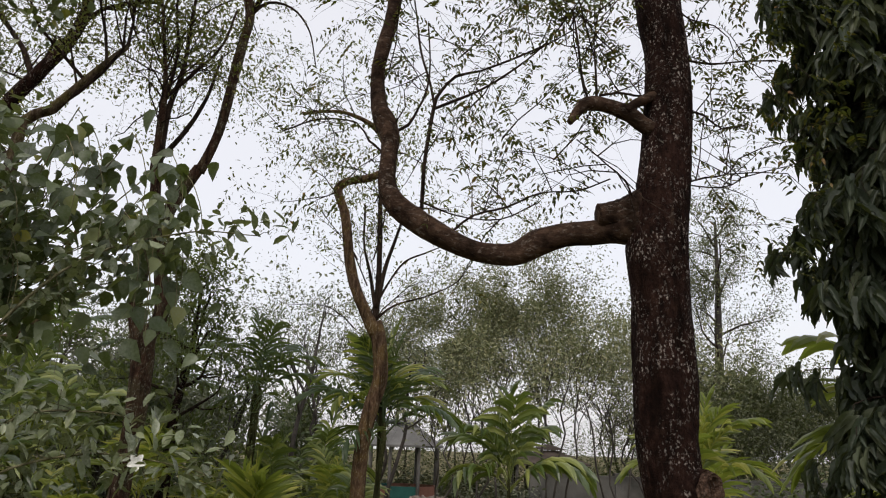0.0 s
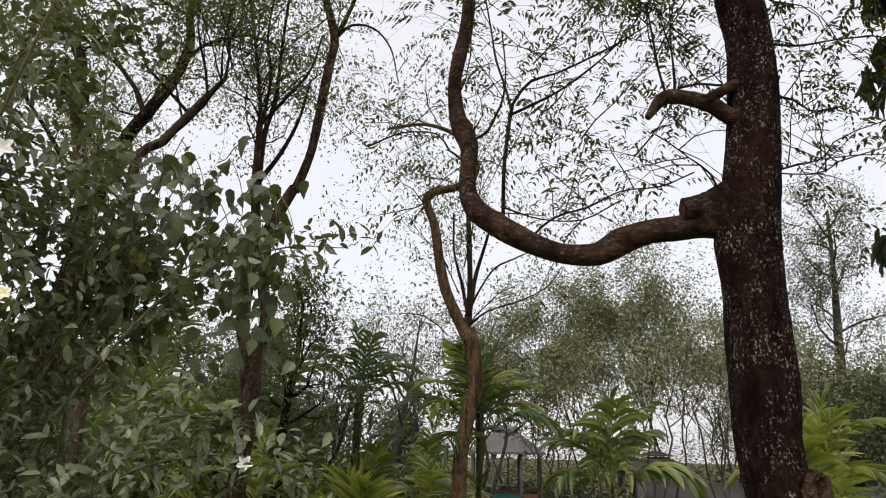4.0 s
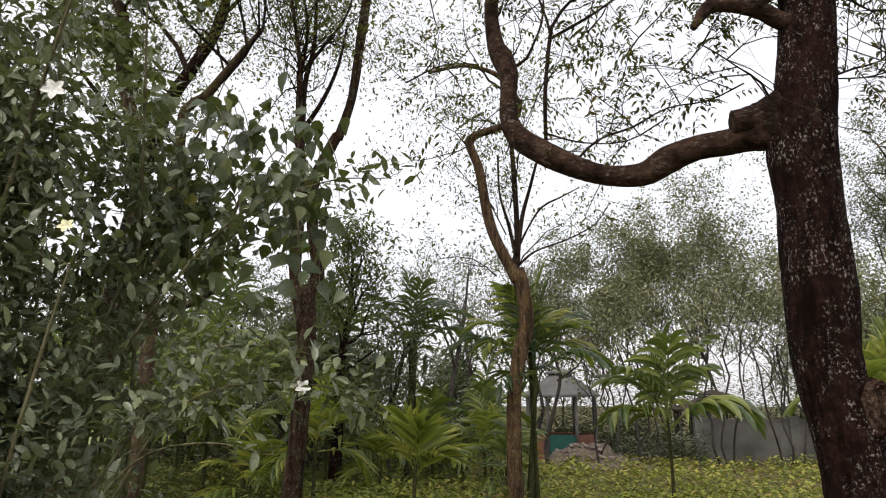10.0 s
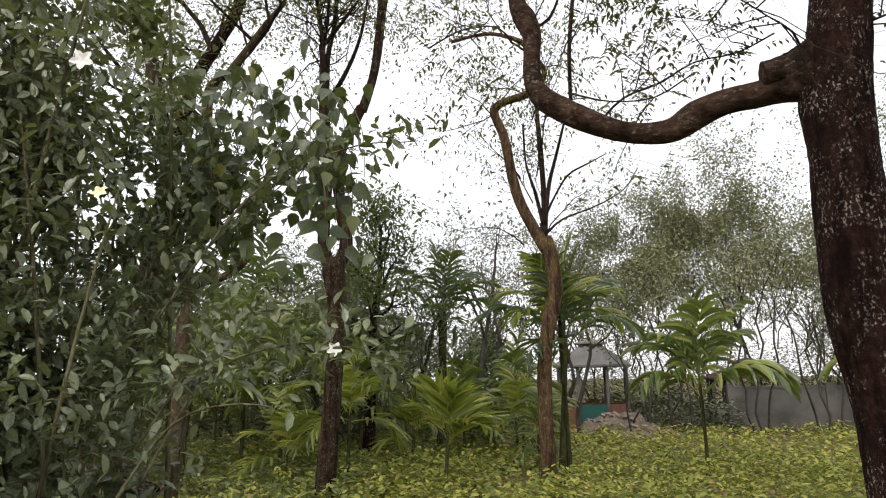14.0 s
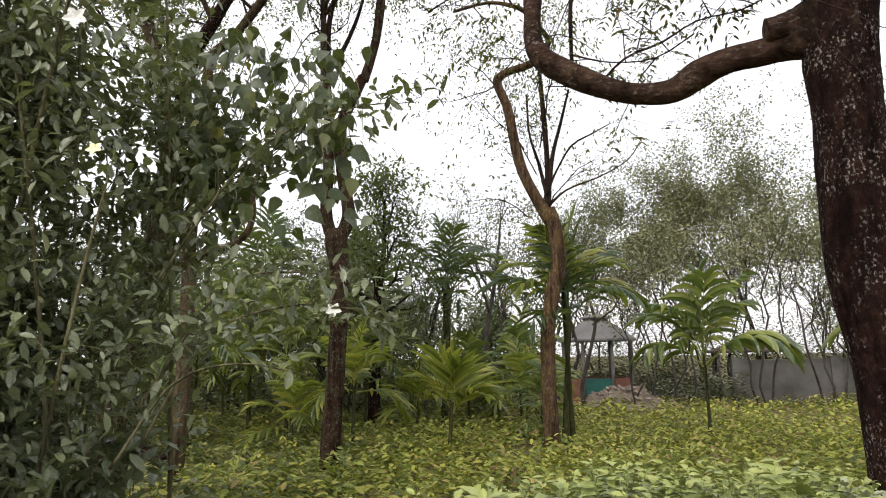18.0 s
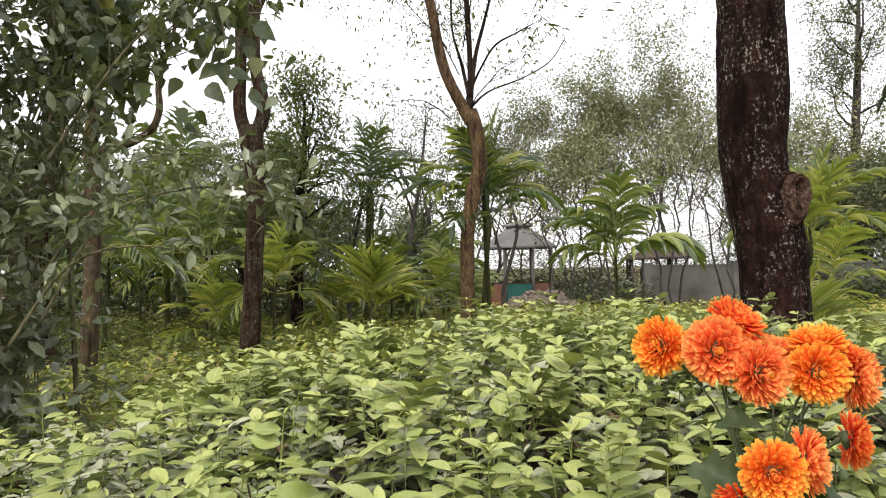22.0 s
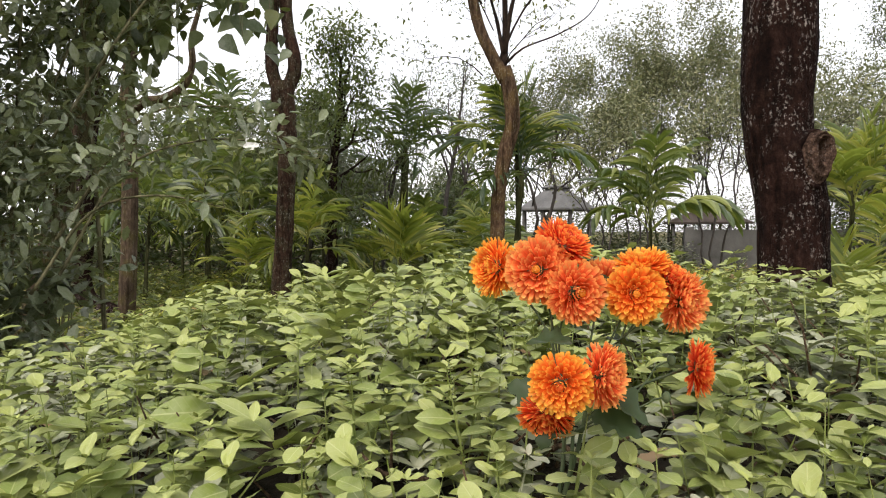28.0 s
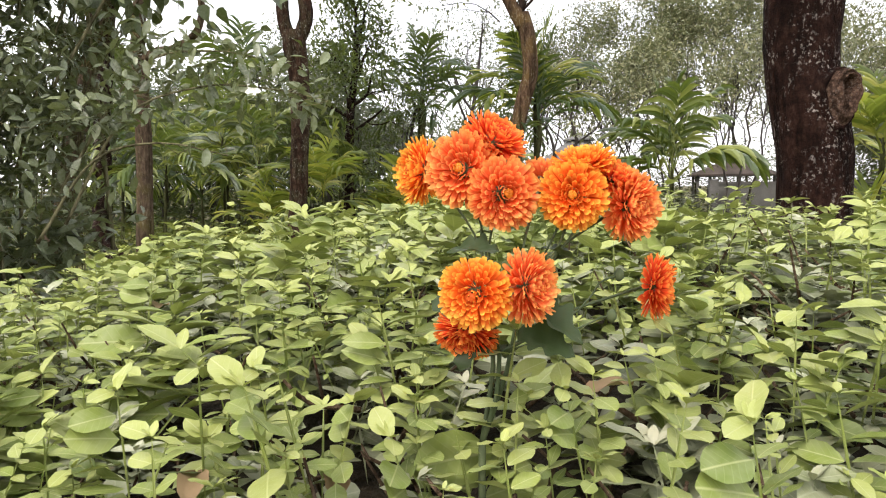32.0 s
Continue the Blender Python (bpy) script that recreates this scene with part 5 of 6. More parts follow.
def shrub():
    g = np.random.RandomState(51)
    bush = thing("flowering_shrub", (0, 0, 0), "tall loose shrub with dusty green leaves and a few white flowers", "shrub")
    tips = []
    for k in range(29):
        canes = Geo()
        x, y = -3.42 + g.normal(0, 0.3), 3.45 + g.normal(0, 0.32)
        h = g.uniform(1.8, 3.3) if k % 2 else g.uniform(3.0, 4.8)
        lean = np.array([g.normal(-0.02, 0.1), g.normal(0, 0.1)]) * h
        r = g.uniform(0.007, 0.016)
        pts = [(x, y, -0.05, r * 1.3), (x + lean[0] * 0.25, y + lean[1] * 0.25, h * 0.35, r), (x + lean[0] * 0.6, y + lean[1] * 0.6, h * 0.7, r * 0.8), (x + lean[0], y + lean[1], h, r * 0.4)]
        c = tube(canes, pts, 5, 0.25)
        for j in range(int(4 + h * 2.5) + (12 if h > 3 else 0)):
            q = g.uniform(0.12, 1.0) if j < 4 + h * 2.5 else g.uniform(0.62, 1.0)
            p = c[min(len(c) - 1, int(q * len(c)))]
            grow(canes, tips, p, g.normal(0, 1, 3) * (1, 1, 0.5) + (0, 0, 0.35), g.uniform(0.25, 0.5), 0.004, 1, g, spread=0.6, rise=0.1, sides=4, kids=2, droop=0.1)
        part("cane", canes, M_CANE, bush, "pale upright cane")
    # sprays that arch out over the plot
    for line_ in ([(-2.5, 3.4, 1.0, 0.01), (-2.2, 3.55, 1.6, 0.008), (-1.8, 3.7, 1.78, 0.006), (-1.4, 3.75, 1.76, 0.004), (-1.05, 3.75, 1.68, 0.002)],
                  [(-2.6, 3.5, 1.2, 0.01), (-2.2, 3.7, 1.9, 0.008), (-1.8, 3.8, 2.0, 0.005), (-1.5, 3.8, 1.95, 0.003)],
                  [(-2.6, 3.3, 0.9, 0.01), (-2.3, 3.4, 1.35, 0.008), (-1.95, 3.5, 1.45, 0.006), (-1.6, 3.6, 1.38, 0.003)],
                  [(-2.7, 3.6, 1.8, 0.01), (-2.1, 3.8, 2.75, 0.008), (-1.5, 3.9, 3.05, 0.005), (-1.05, 3.9, 3.06, 0.003)]):
        canes = Geo()
        c = tube(canes, line_, 5, 0.08)
        for p in c[len(c) // 4:]:
            grow(canes, tips, p, g.normal(0, 1, 3) * (1, 1, 0.6), 0.14, 0.003, 0, g, sides=3)
            tips.append((p, unit(g.normal(0, 1, 3))))
        part("spray", canes, M_CANE, bush, "arching spray")
    pos, al, up = scatter_leaves(tips, 5, g, 0.085, 0.35)
    left_side = pos[:, 0] < -3.0
    ok = (pos[:, 2] > 0.05) & (g.rand(len(pos)) < np.where(left_side, np.where(pos[:, 2] > 3.2, 0.72, np.where(pos[:, 2] > 1.7, 0.68, 0.9)), np.where(pos[:, 2] < 2.4, 0.55, 0.4)))
    ok &= (pos[:, 2] < 3.65) | (pos[:, 0] < -2.9) | (g.rand(len(pos)) < 0.1)
    ok &= (pos[:, 2] > 1.55) | (pos[:, 0] < -2.5) | (g.rand(len(pos)) < 0.12)
    pos, al, up = pos[ok], al[ok], up[ok]
    ln = 0.096 * g.uniform(0.5, 1.35, len(pos)) * np.where(pos[:, 2] < 1.0, 1.35, 1.0)
    part("foliage", leaves("foliage", OVAL, pos, al, up, ln, ln * 0.46, M_SHRUB, smooth=True, tone=g.rand(len(pos))), None, bush)
    white_flower((-2.49, 2.7, 3.19), 0.115, (0.4, -1, 0.15), 1, M_WHITE, bush)
    white_flower((-2.2, 2.55, 2.43), 0.075, (0.2, -1, 0.5), 2, M_CREAM, bush)
    white_flower((-1.49, 3.72, 1.75), 0.09, (0.3, -1, 0.3), 3, M_WHITE, bush)
    return bush


def round_leaf_tree():
    g = np.random.RandomState(52)
    tree = thing("round_leaved_creeper", (0, 0, 0), "climber with large round dusty leaves hanging in curtains", "climber")
    t, tips = Geo(), []
    for k in range(26):
        x, y, z = -2.75 + 1.2 * g.rand(), 3.9 + 0.4 * g.rand(), 2.55 + 1.2 * g.rand()
        x2 = -3.9 + 0.5 * g.rand()
        c = tube(t, [(x2, 4.6, -0.05, 0.006), (x2 + 0.1, 4.6, 1.4, 0.005), (x2 * 0.6 + x * 0.4, 4.45, 2.3 + 0.3 * g.rand(), 0.0045), (x - 0.12, y + 0.1, z + 0.1, 0.004), (x, y, z + 0.22, 0.0035), (x + 0.14, y - 0.05, z - 0.05, 0.003), (x + 0.18, y - 0.1, z - 0.4, 0.002)], 5, 0.07)
        for p in c[int(len(c) * 0.62):]:
            tips.append((p, unit(g.normal(0, 1, 3) * (1, 1, 0.2))))
    part("vine", t, M_CANE, tree)
    pos, al, up = scatter_leaves(tips, 1, g, 0.13, 1.1)
    ok = (pos[:, 2] < 3.75) | (pos[:, 0] < -2.6) | (g.rand(len(pos)) < 0.1)
    pos, al = pos[ok], al[ok]
    up = unit(g.normal(0, 0.45, pos.shape) + np.array([0.1, -0.7, 0.55]))
    ln = 0.122 * g.uniform(0.55, 1.3, len(pos))
    part("foliage", leaves("foliage", HEART, pos, al, up, ln, ln * 0.72, M_ROUNDLEAF, smooth=True), None, tree)


shrub()
round_leaf_tree()


# ---------------------------------------------------------------- wall, gazebos, rubble
def box(geo, lo, hi):
    (a, b, c), (d, e, f) = lo, hi
    geo.smooth = False
    geo.add([(a, b, c), (d, b, c), (d, e, c), (a, e, c), (a, b, f), (d, b, f), (d, e, f), (a, e, f)],
            [(3, 2, 1, 0), (4, 5, 6, 7), (0, 1, 5, 4), (1, 2, 6, 5), (2, 3, 7, 6), (3, 0, 4, 7)])
    return geo


def boundary_wall():
    wall = thing("boundary_wall", (0, 0, 0), "low grey rendered boundary wall with square posts", "wall", kind="structure")
    for i in range(10):
        x = 4.15 + 2.6 * i
        part("panel", box(Geo(), (x + 0.13, 21.0, -0.05), (x + 2.47, 21.12, 1.22)), M_WALL, wall)
        part("coping", box(Geo(), (x + 0.13, 20.97, 1.22), (x + 2.47, 21.15, 1.28)), M_WALL, wall)
        part("post", box(Geo(), (x - 0.13, 20.93, -0.05), (x + 0.13, 21.19, 1.36)), M_WALL, wall)


def gazebo(at, radius, eave, apex, label, base=True, sides=8, cover=None):
    cover = cover or M_ROOF
    gz = thing("gazebo", (*at, 0), label, "gazebo", "garden shelters")
    roof = Geo()
    roof.smooth = False
    ang = [2 * math.pi * (i + 0.5) / sides for i in range(sides)]
    ring = lambda r, z: [(r * math.cos(a), r * math.sin(a), z) for a in ang]
    v = ring(radius, eave - 0.06) + ring(radius, eave) + ring(radius * 0.34, apex - 0.28) + ring(radius * 0.3, apex - 0.22)
    f = [(k * sides + i, k * sides + (i + 1) % sides, (k + 1) * sides + (i + 1) % sides, (k + 1) * sides + i) for k in range(3) for i in range(sides)]
    f += [tuple(range(3 * sides, 4 * sides)), tuple(range(sides - 1, -1, -1))]
    roof.add(v, f)
    part("roof", roof, cover, gz, "faceted sheet roof")
    cap = Geo()
    cap.smooth = False
    v = ring(radius * 0.4, apex - 0.2) + ring(radius * 0.4, apex - 0.16) + [(0, 0, apex)]
    cap.add(v, [(i, (i + 1) % sides, sides + (i + 1) % sides, sides + i) for i in range(sides)] + [(sides + i, sides + (i + 1) % sides, 2 * sides) for i in range(sides)] + [tuple(range(sides - 1, -1, -1))])
    part("roof_cap", cap, cover, gz)
    for i, a in enumerate(ang):
        x, y = radius * 0.86 * math.cos(a), radius * 0.86 * math.sin(a)
        g = Geo()
        tube(g, [(x, y, -0.05, 0.055), (x, y, eave - 0.02, 0.05)], 8, 0)
        part("post", g, M_PILLAR, gz)
        if base:
            b = ang[(i + 1) % sides]
            x2, y2 = radius * 0.86 * math.cos(b), radius * 0.86 * math.sin(b)
            p = Geo()
            p.smooth = False
            p.add([(x, y, -0.05), (x2, y2, -0.05), (x2, y2, 0.78), (x, y, 0.78), (x * 0.94, y * 0.94, -0.05), (x2 * 0.94, y2 * 0.94, -0.05), (x2 * 0.94, y2 * 0.94, 0.78), (x * 0.94, y * 0.94, 0.78)],
                  [(0, 1, 2, 3), (7, 6, 5, 4), (3, 2, 6, 7), (1, 5, 6, 2), (0, 3, 7, 4)])
            part("parapet", p, M_TEAL if i % 3 == 2 else M_BRICK, gz, "teal painted panel" if i % 3 == 2 else "brick-red painted panel")


boundary_wall()
gazebo((0.25, 22.4), 1.32, 1.98, 2.85, "small garden gazebo with a grey roof and painted parapet")
gazebo((5.4, 24.6), 1.5, 1.55, 2.2, "small brown-roofed shelter beyond the wall", base=False, cover=M_ROOF_BROWN)


def rubble_heap():
    g = np.random.RandomState(61)
    heap = thing("rubble_heap", (0.9, 20.0, 0), "heap of earth and broken bricks beside the gazebo", "heap")
    m = Geo()
    n = 26
    v = []
    for j in range(n):
        for i in range(n):
            x, y = -2.6 + 5.2 * i / (n - 1), -0.9 + 1.6 * j / (n - 1)
            h = 0.6 * math.exp(-(x / 1.2) ** 2 - (y / 0.5) ** 2) * (1 + 0.6 * noise.noise(Vector((x * 3, y * 3, 4)))) - 0.04
            v.append((x, y, h))
    m.add(v, [(j * n + i, j * n + i + 1, (j + 1) * n + i + 1, (j + 1) * n + i) for j in range(n - 1) for i in range(n - 1)])
    part("mound", m, M_SOIL, heap)
    for k in range(40):
        x, y = g.normal(0, 0.7), g.normal(-0.1, 0.3)
        z = 0.6 * math.exp(-(x / 1.2) ** 2 - (y / 0.5) ** 2)
        b = box(Geo(), (-0.1, -0.055, -0.04), (0.1, 0.055, 0.04))
        part("brick", b, M_RUBBLE, heap, "", Matrix.Translation((x, y, z)) @ Euler(g.uniform(-0.6, 0.6, 3) + (0, 0, g.uniform(0, 3))).to_matrix().to_4x4())


rubble_heap()


# ---------------------------------------------------------------- the clipped hedge
def hedge_top(x, y):
    dx = (x - 0.4) / 0.8
    z = 1.155 - np.where(dx < 0, 0.05, 0.085) * dx * dx - np.where(y < 1.85, 0.055, 0.35) * ((y - 1.85) / 0.8) ** 2
    z = z - 3.5 * np.maximum(0, -0.82 - x) ** 2 - 0.13 * np.maximum(0, y - 1.1) * np.maximum(0, -0.05 - x)
    return np.maximum(-0.05, z + 0.012 * np.sin(9 * x + 2) * np.sin(7 * y))


def sprig_leaves(g, nodes, length, leaf, lean):
    """Blades of one sprig: pairs of spread leaves up a stem and a tuft of young ones at its tip.
    Returns rows of (place, way, upper side, length, width, tone)."""
    d = unit(np.array([lean[0], lean[1], 1.0]))
    rows = [(np.zeros(3), d, np.array([1.0, 0.2, 0]), length, 0.0026, 0.45), (np.zeros(3), d, np.array([0.2, 1.0, 0]), length, 0.0026, 0.45)]
    a0, twist = g.uniform(0, 6.28), 0.12 if g.rand() < 0.6 else 1.4
    shape = g.uniform(0.5, 0.68)
    for k in range(nodes):
        t = 0.28 + 0.72 * k / max(1, nodes - 1)
        s = leaf * (0.62 + 0.42 * math.sin(math.pi * (0.12 + 0.72 * t)))
        for sgn in (0, math.pi):
            a = a0 + twist * k + sgn + g.normal(0, 0.18)
            al = np.array([math.cos(a), math.sin(a), -0.2 + 0.6 * t + g.normal(0, 0.25)])
            up = unit(np.array([g.normal(0, 0.36), g.normal(0, 0.36), 1.0]))
            q = s * g.uniform(0.82, 1.15)
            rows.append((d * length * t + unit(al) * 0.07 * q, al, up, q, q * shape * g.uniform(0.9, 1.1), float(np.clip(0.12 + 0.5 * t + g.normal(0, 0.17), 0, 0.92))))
    for k in range(3):
        a = g.uniform(0, 6.28)
        q = leaf * g.uniform(0.3, 0.5)
        rows.append((d * length, np.array([math.cos(a), math.sin(a), g.uniform(0.4, 1.2)]), np.array([-math.cos(a) * 0.5, -math.sin(a) * 0.5, 1.0]), q, q * 0.45, g.uniform(0.8, 1.0)))
    return rows


def sprig_mesh(rows, material, blade):
    pos, al, up, ln, wd, tone = (np.array([r[i] for r in rows]) for i in range(6))
    return leaves("sprig", blade, pos, al, up, ln, wd, material, np.where(wd < 0.004, 0.01, np.linspace(0.3, 1.3, len(wd))), True, tone)


def hedge():
    g = np.random.RandomState(71)
    bush = thing("hedge", (0, 0, 0), "broad clipped hedge with pale yellow-green rounded leaves", "hedge")
    # the woody inside: a near-black sheet whose colour carries the shade between leaves
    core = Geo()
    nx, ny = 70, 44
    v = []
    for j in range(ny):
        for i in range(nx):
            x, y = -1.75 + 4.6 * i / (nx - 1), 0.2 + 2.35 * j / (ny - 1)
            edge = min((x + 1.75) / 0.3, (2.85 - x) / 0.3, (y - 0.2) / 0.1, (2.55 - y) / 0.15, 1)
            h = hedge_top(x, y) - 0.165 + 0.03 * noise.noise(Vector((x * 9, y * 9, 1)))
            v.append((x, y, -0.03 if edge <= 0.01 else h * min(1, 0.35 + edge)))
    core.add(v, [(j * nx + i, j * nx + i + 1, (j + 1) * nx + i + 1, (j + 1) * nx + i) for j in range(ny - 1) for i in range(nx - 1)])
    part("shade_core", core, M_GAP_SHADE, bush, "near-black sheet inside, coloured as the shade between the leaves")
    # twigs
    tw = Geo()
    for k in range(700):
        x, y = g.uniform(-1.2, 1.9), 0.28 + 1.2 * g.rand() ** 1.5
        z = float(hedge_top(x, y))
        a = g.uniform(0, 6.28)
        q = np.array([x, y, z - 0.12])
        d = np.array([math.cos(a) * 0.6, math.sin(a) * 0.6, g.uniform(0.1, 0.9)])
        L = g.uniform(0.08, 0.16)
        tube(tw, [(*q, 0.0025), (*(q + d * L * 0.5 + g.normal(0, 0.01, 3)), 0.002), (*(q + d * L), 0.0012)], 4, 0)
    part("inner_twig", tw, M_STICK, bush)["kind"] = "stuff"
    # dead crooked sticks where the leaves part
    for k in range(56):
        x, y = (0.33 + g.normal(0, 0.16), 0.5 + g.normal(0, 0.07)) if k < 26 else (g.uniform(-0.4, 1.1), g.uniform(0.38, 0.85))
        a, r = g.uniform(0, 6.28), g.uniform(0.0018, 0.004)
        q = np.array([x, y, float(hedge_top(x, y)) - 0.1 + 0.03 * g.rand()])
        d = np.array([math.cos(a), math.sin(a), g.uniform(-0.1, 0.7)]) * g.uniform(0.05, 0.1)
        st = Geo()
        tube(st, [(*q, r), (*(q + d * 0.45 + g.normal(0, 0.008, 3)), r * 0.85), (*(q + d + g.normal(0, 0.01, 3)), r * 0.5)], 6, 0.01, rough=0.12, seed=k)
        part("dead_stick", st, M_STICK, bush, "dry brown stick")
    kinds = [sprig_leaves(g, g.randint(4, 7), g.uniform(0.08, 0.14), leaf * g.uniform(0.88, 1.12), g.normal(0, 0.32, 2)) for leaf in (0.017, 0.02, 0.022, 0.025, 0.028, 0.03, 0.032, 0.035, 0.038, 0.04, 0.044, 0.05, 0.057, 0.066)]
    old = [sprig_leaves(g, g.randint(3, 6), g.uniform(0.05, 0.1), leaf * g.uniform(0.88, 1.12), g.normal(0, 0.6, 2)) for leaf in (0.024, 0.026, 0.028, 0.03, 0.032, 0.034, 0.036, 0.038, 0.04, 0.043, 0.046, 0.05, 0.054, 0.06)]
    meshes = [sprig_mesh(r, M_HEDGE, HEDGE_LONG) for r in kinds]
    meshes_old = [sprig_mesh(r, M_HEDGE_OLD, HEDGE_BLADE if i % 2 else HEDGE_LONG) for i, r in enumerate(old)]
    spots = []
    n = 11500
    xs, ys = g.uniform(-1.75, 2.85, n), 0.24 + 2.2 * g.rand(n)
    for x, y in zip(xs, ys):
        fresh = g.rand() < 0.46 + 0.5 * noise.noise(Vector((x * 2.2, y * 2.2, 5)))
        z = float(hedge_top(x, y)) + 0.022 * noise.noise(Vector((x * 5, y * 5, 9))) - (g.uniform(0.065, 0.135) if fresh else g.uniform(0.085, 0.165))
        # a gap in the leaves where the stems of the flower come up
        hole = math.hypot((x - 0.3) / 0.14, (y - 0.5) / 0.09) < 1 or math.hypot((x - 0.55) / 0.1, (y - 0.52) / 0.05) < 1
        if hole and g.rand() < 0.6 or noise.noise(Vector((x * 8, y * 8, 3))) < (-0.14 if y < 1.3 else -0.25):
            continue
        if z > 0.1:
            spots.append((x, y, z, fresh, g.randint(14 if y > 0.62 else 9), g.uniform(0, 6.28), g.uniform(0.68, 1.06)))
    def near(s):
        return math.hypot((s[0] - 0.3) * 0.8, s[1] - 0.3)
    spots.sort(key=near)
    for x, y, z, fresh, k, a, s in spots[:300]:
        part("sprig", (meshes if fresh else meshes_old)[k], None, bush, "", Matrix.Translation((x, y, z)) @ Euler((0, 0, a)).to_matrix().to_4x4() @ Matrix.Diagonal((s, s, s, 1)))
    for fresh, mat in ((True, M_HEDGE), (False, M_HEDGE_OLD)):
        for name, blade, lo, hi in (("foliage", MID_BLADE, 300, 3600), ("far_foliage", OVAL, 3600, len(spots))):
            rows = []
            for x, y, z, fr, k, a, s in spots[lo:hi]:
                if fr == fresh:
                    R = np.array([[math.cos(a), -math.sin(a), 0], [math.sin(a), math.cos(a), 0], [0, 0, 1]])
                    tint = g.uniform(-0.12, 0.12)
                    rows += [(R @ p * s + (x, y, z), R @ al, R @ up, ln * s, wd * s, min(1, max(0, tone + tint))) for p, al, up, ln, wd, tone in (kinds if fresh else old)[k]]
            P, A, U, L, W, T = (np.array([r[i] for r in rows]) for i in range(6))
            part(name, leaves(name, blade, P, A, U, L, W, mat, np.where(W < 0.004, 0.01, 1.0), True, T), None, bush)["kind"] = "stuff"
    # side skirt of leaves down to the ground
    m = 5200
    t = g.rand(m)
    side = g.randint(0, 4, m)
    x = np.where(side == 0, -1.2, np.where(side == 1, 2.82, g.uniform(-1.7, 2.8, m))) + g.normal(0, 0.05, m)
    y = np.where(side == 2, 0.22, np.where(side == 3, 2.5, g.uniform(0.25, 2.5, m))) + g.normal(0, 0.03, m)
    z = np.maximum(0.04, t * (hedge_top(x, y) - 0.08))
    al = np.stack([np.sign(x - 0.5) * (side < 2) + g.normal(0, 0.6, m), np.sign(y - 1.3) * (side >= 2) + g.normal(0, 0.6, m), g.normal(0, 0.4, m)], 1)
    ok = (y > 0.16) & (x > -1.3)
    ob = part("skirt", leaves("skirt", ROUND, np.stack([x, y, z], 1)[ok], al[ok], np.tile((0, 0, 1.0), (ok.sum(), 1)) + g.normal(0, 0.3, (ok.sum(), 3)), 0.045, 0.028, M_HEDGE_OLD, tone=g.rand(int(ok.sum())) * 0.6), None, bush)
    ob["kind"] = "stuff"
    # a few curled dry leaves caught in it
    for k in range(40):
        x, y = (g.uniform(-0.5, 1.1), g.uniform(0.33, 1.2)) if k % 2 else (0.34 + g.normal(0, 0.14), 0.5 + g.normal(0, 0.07))
        me = leaves("dry_leaf", HEDGE_BLADE, np.array([(0, 0, 0.0)]), np.array([g.normal(0, 1, 3) * (1, 1, 0.3)]), np.array([(0.2, 0.1, 1.0)]), g.uniform(0.03, 0.05), 0.024, M_DRY, 2.5, True)
        part("dry_leaf", me, None, bush, "curled brown leaf", Matrix.Translation((x, y, float(hedge_top(x, y)) - (0.045 if k % 2 else 0.075))))


hedge()


# ---------------------------------------------------------------- the orange chrysanthemum
def petal_blades(items, material, name):
    """Petals: narrow spoons that run along x; items: rows of (matrix, length, width, curl)."""
    V, F, T = [], [], []
    st = [(0.0, 0.4), (0.3, 0.66), (0.62, 0.92), (0.88, 1.0), (1.0, 0.62)]
    for m, L, W, curl in items:
        o = len(V)
        for t, w in st:
            z = curl * L * t * t
            for q in (-1, 0, 1):
                V.append(m @ Vector((L * t, q * W * w * 0.5, z + abs(q) * W * 0.22)))
                T.append(t)
        F += [(o + 3 * i + j, o + 3 * i + j + 1, o + 3 * i + j + 4, o + 3 * i + j + 3) for i in range(4) for j in range(2)]
    me = bpy.data.meshes.new(name)
    me.from_pydata(V, [], F)
    at = me.attributes.new("along", "FLOAT", "POINT")
    at.data.foreach_set("value", T)
    me.polygons.foreach_set("use_smooth", [True] * len(F))
    me.materials.append(material)
    return me


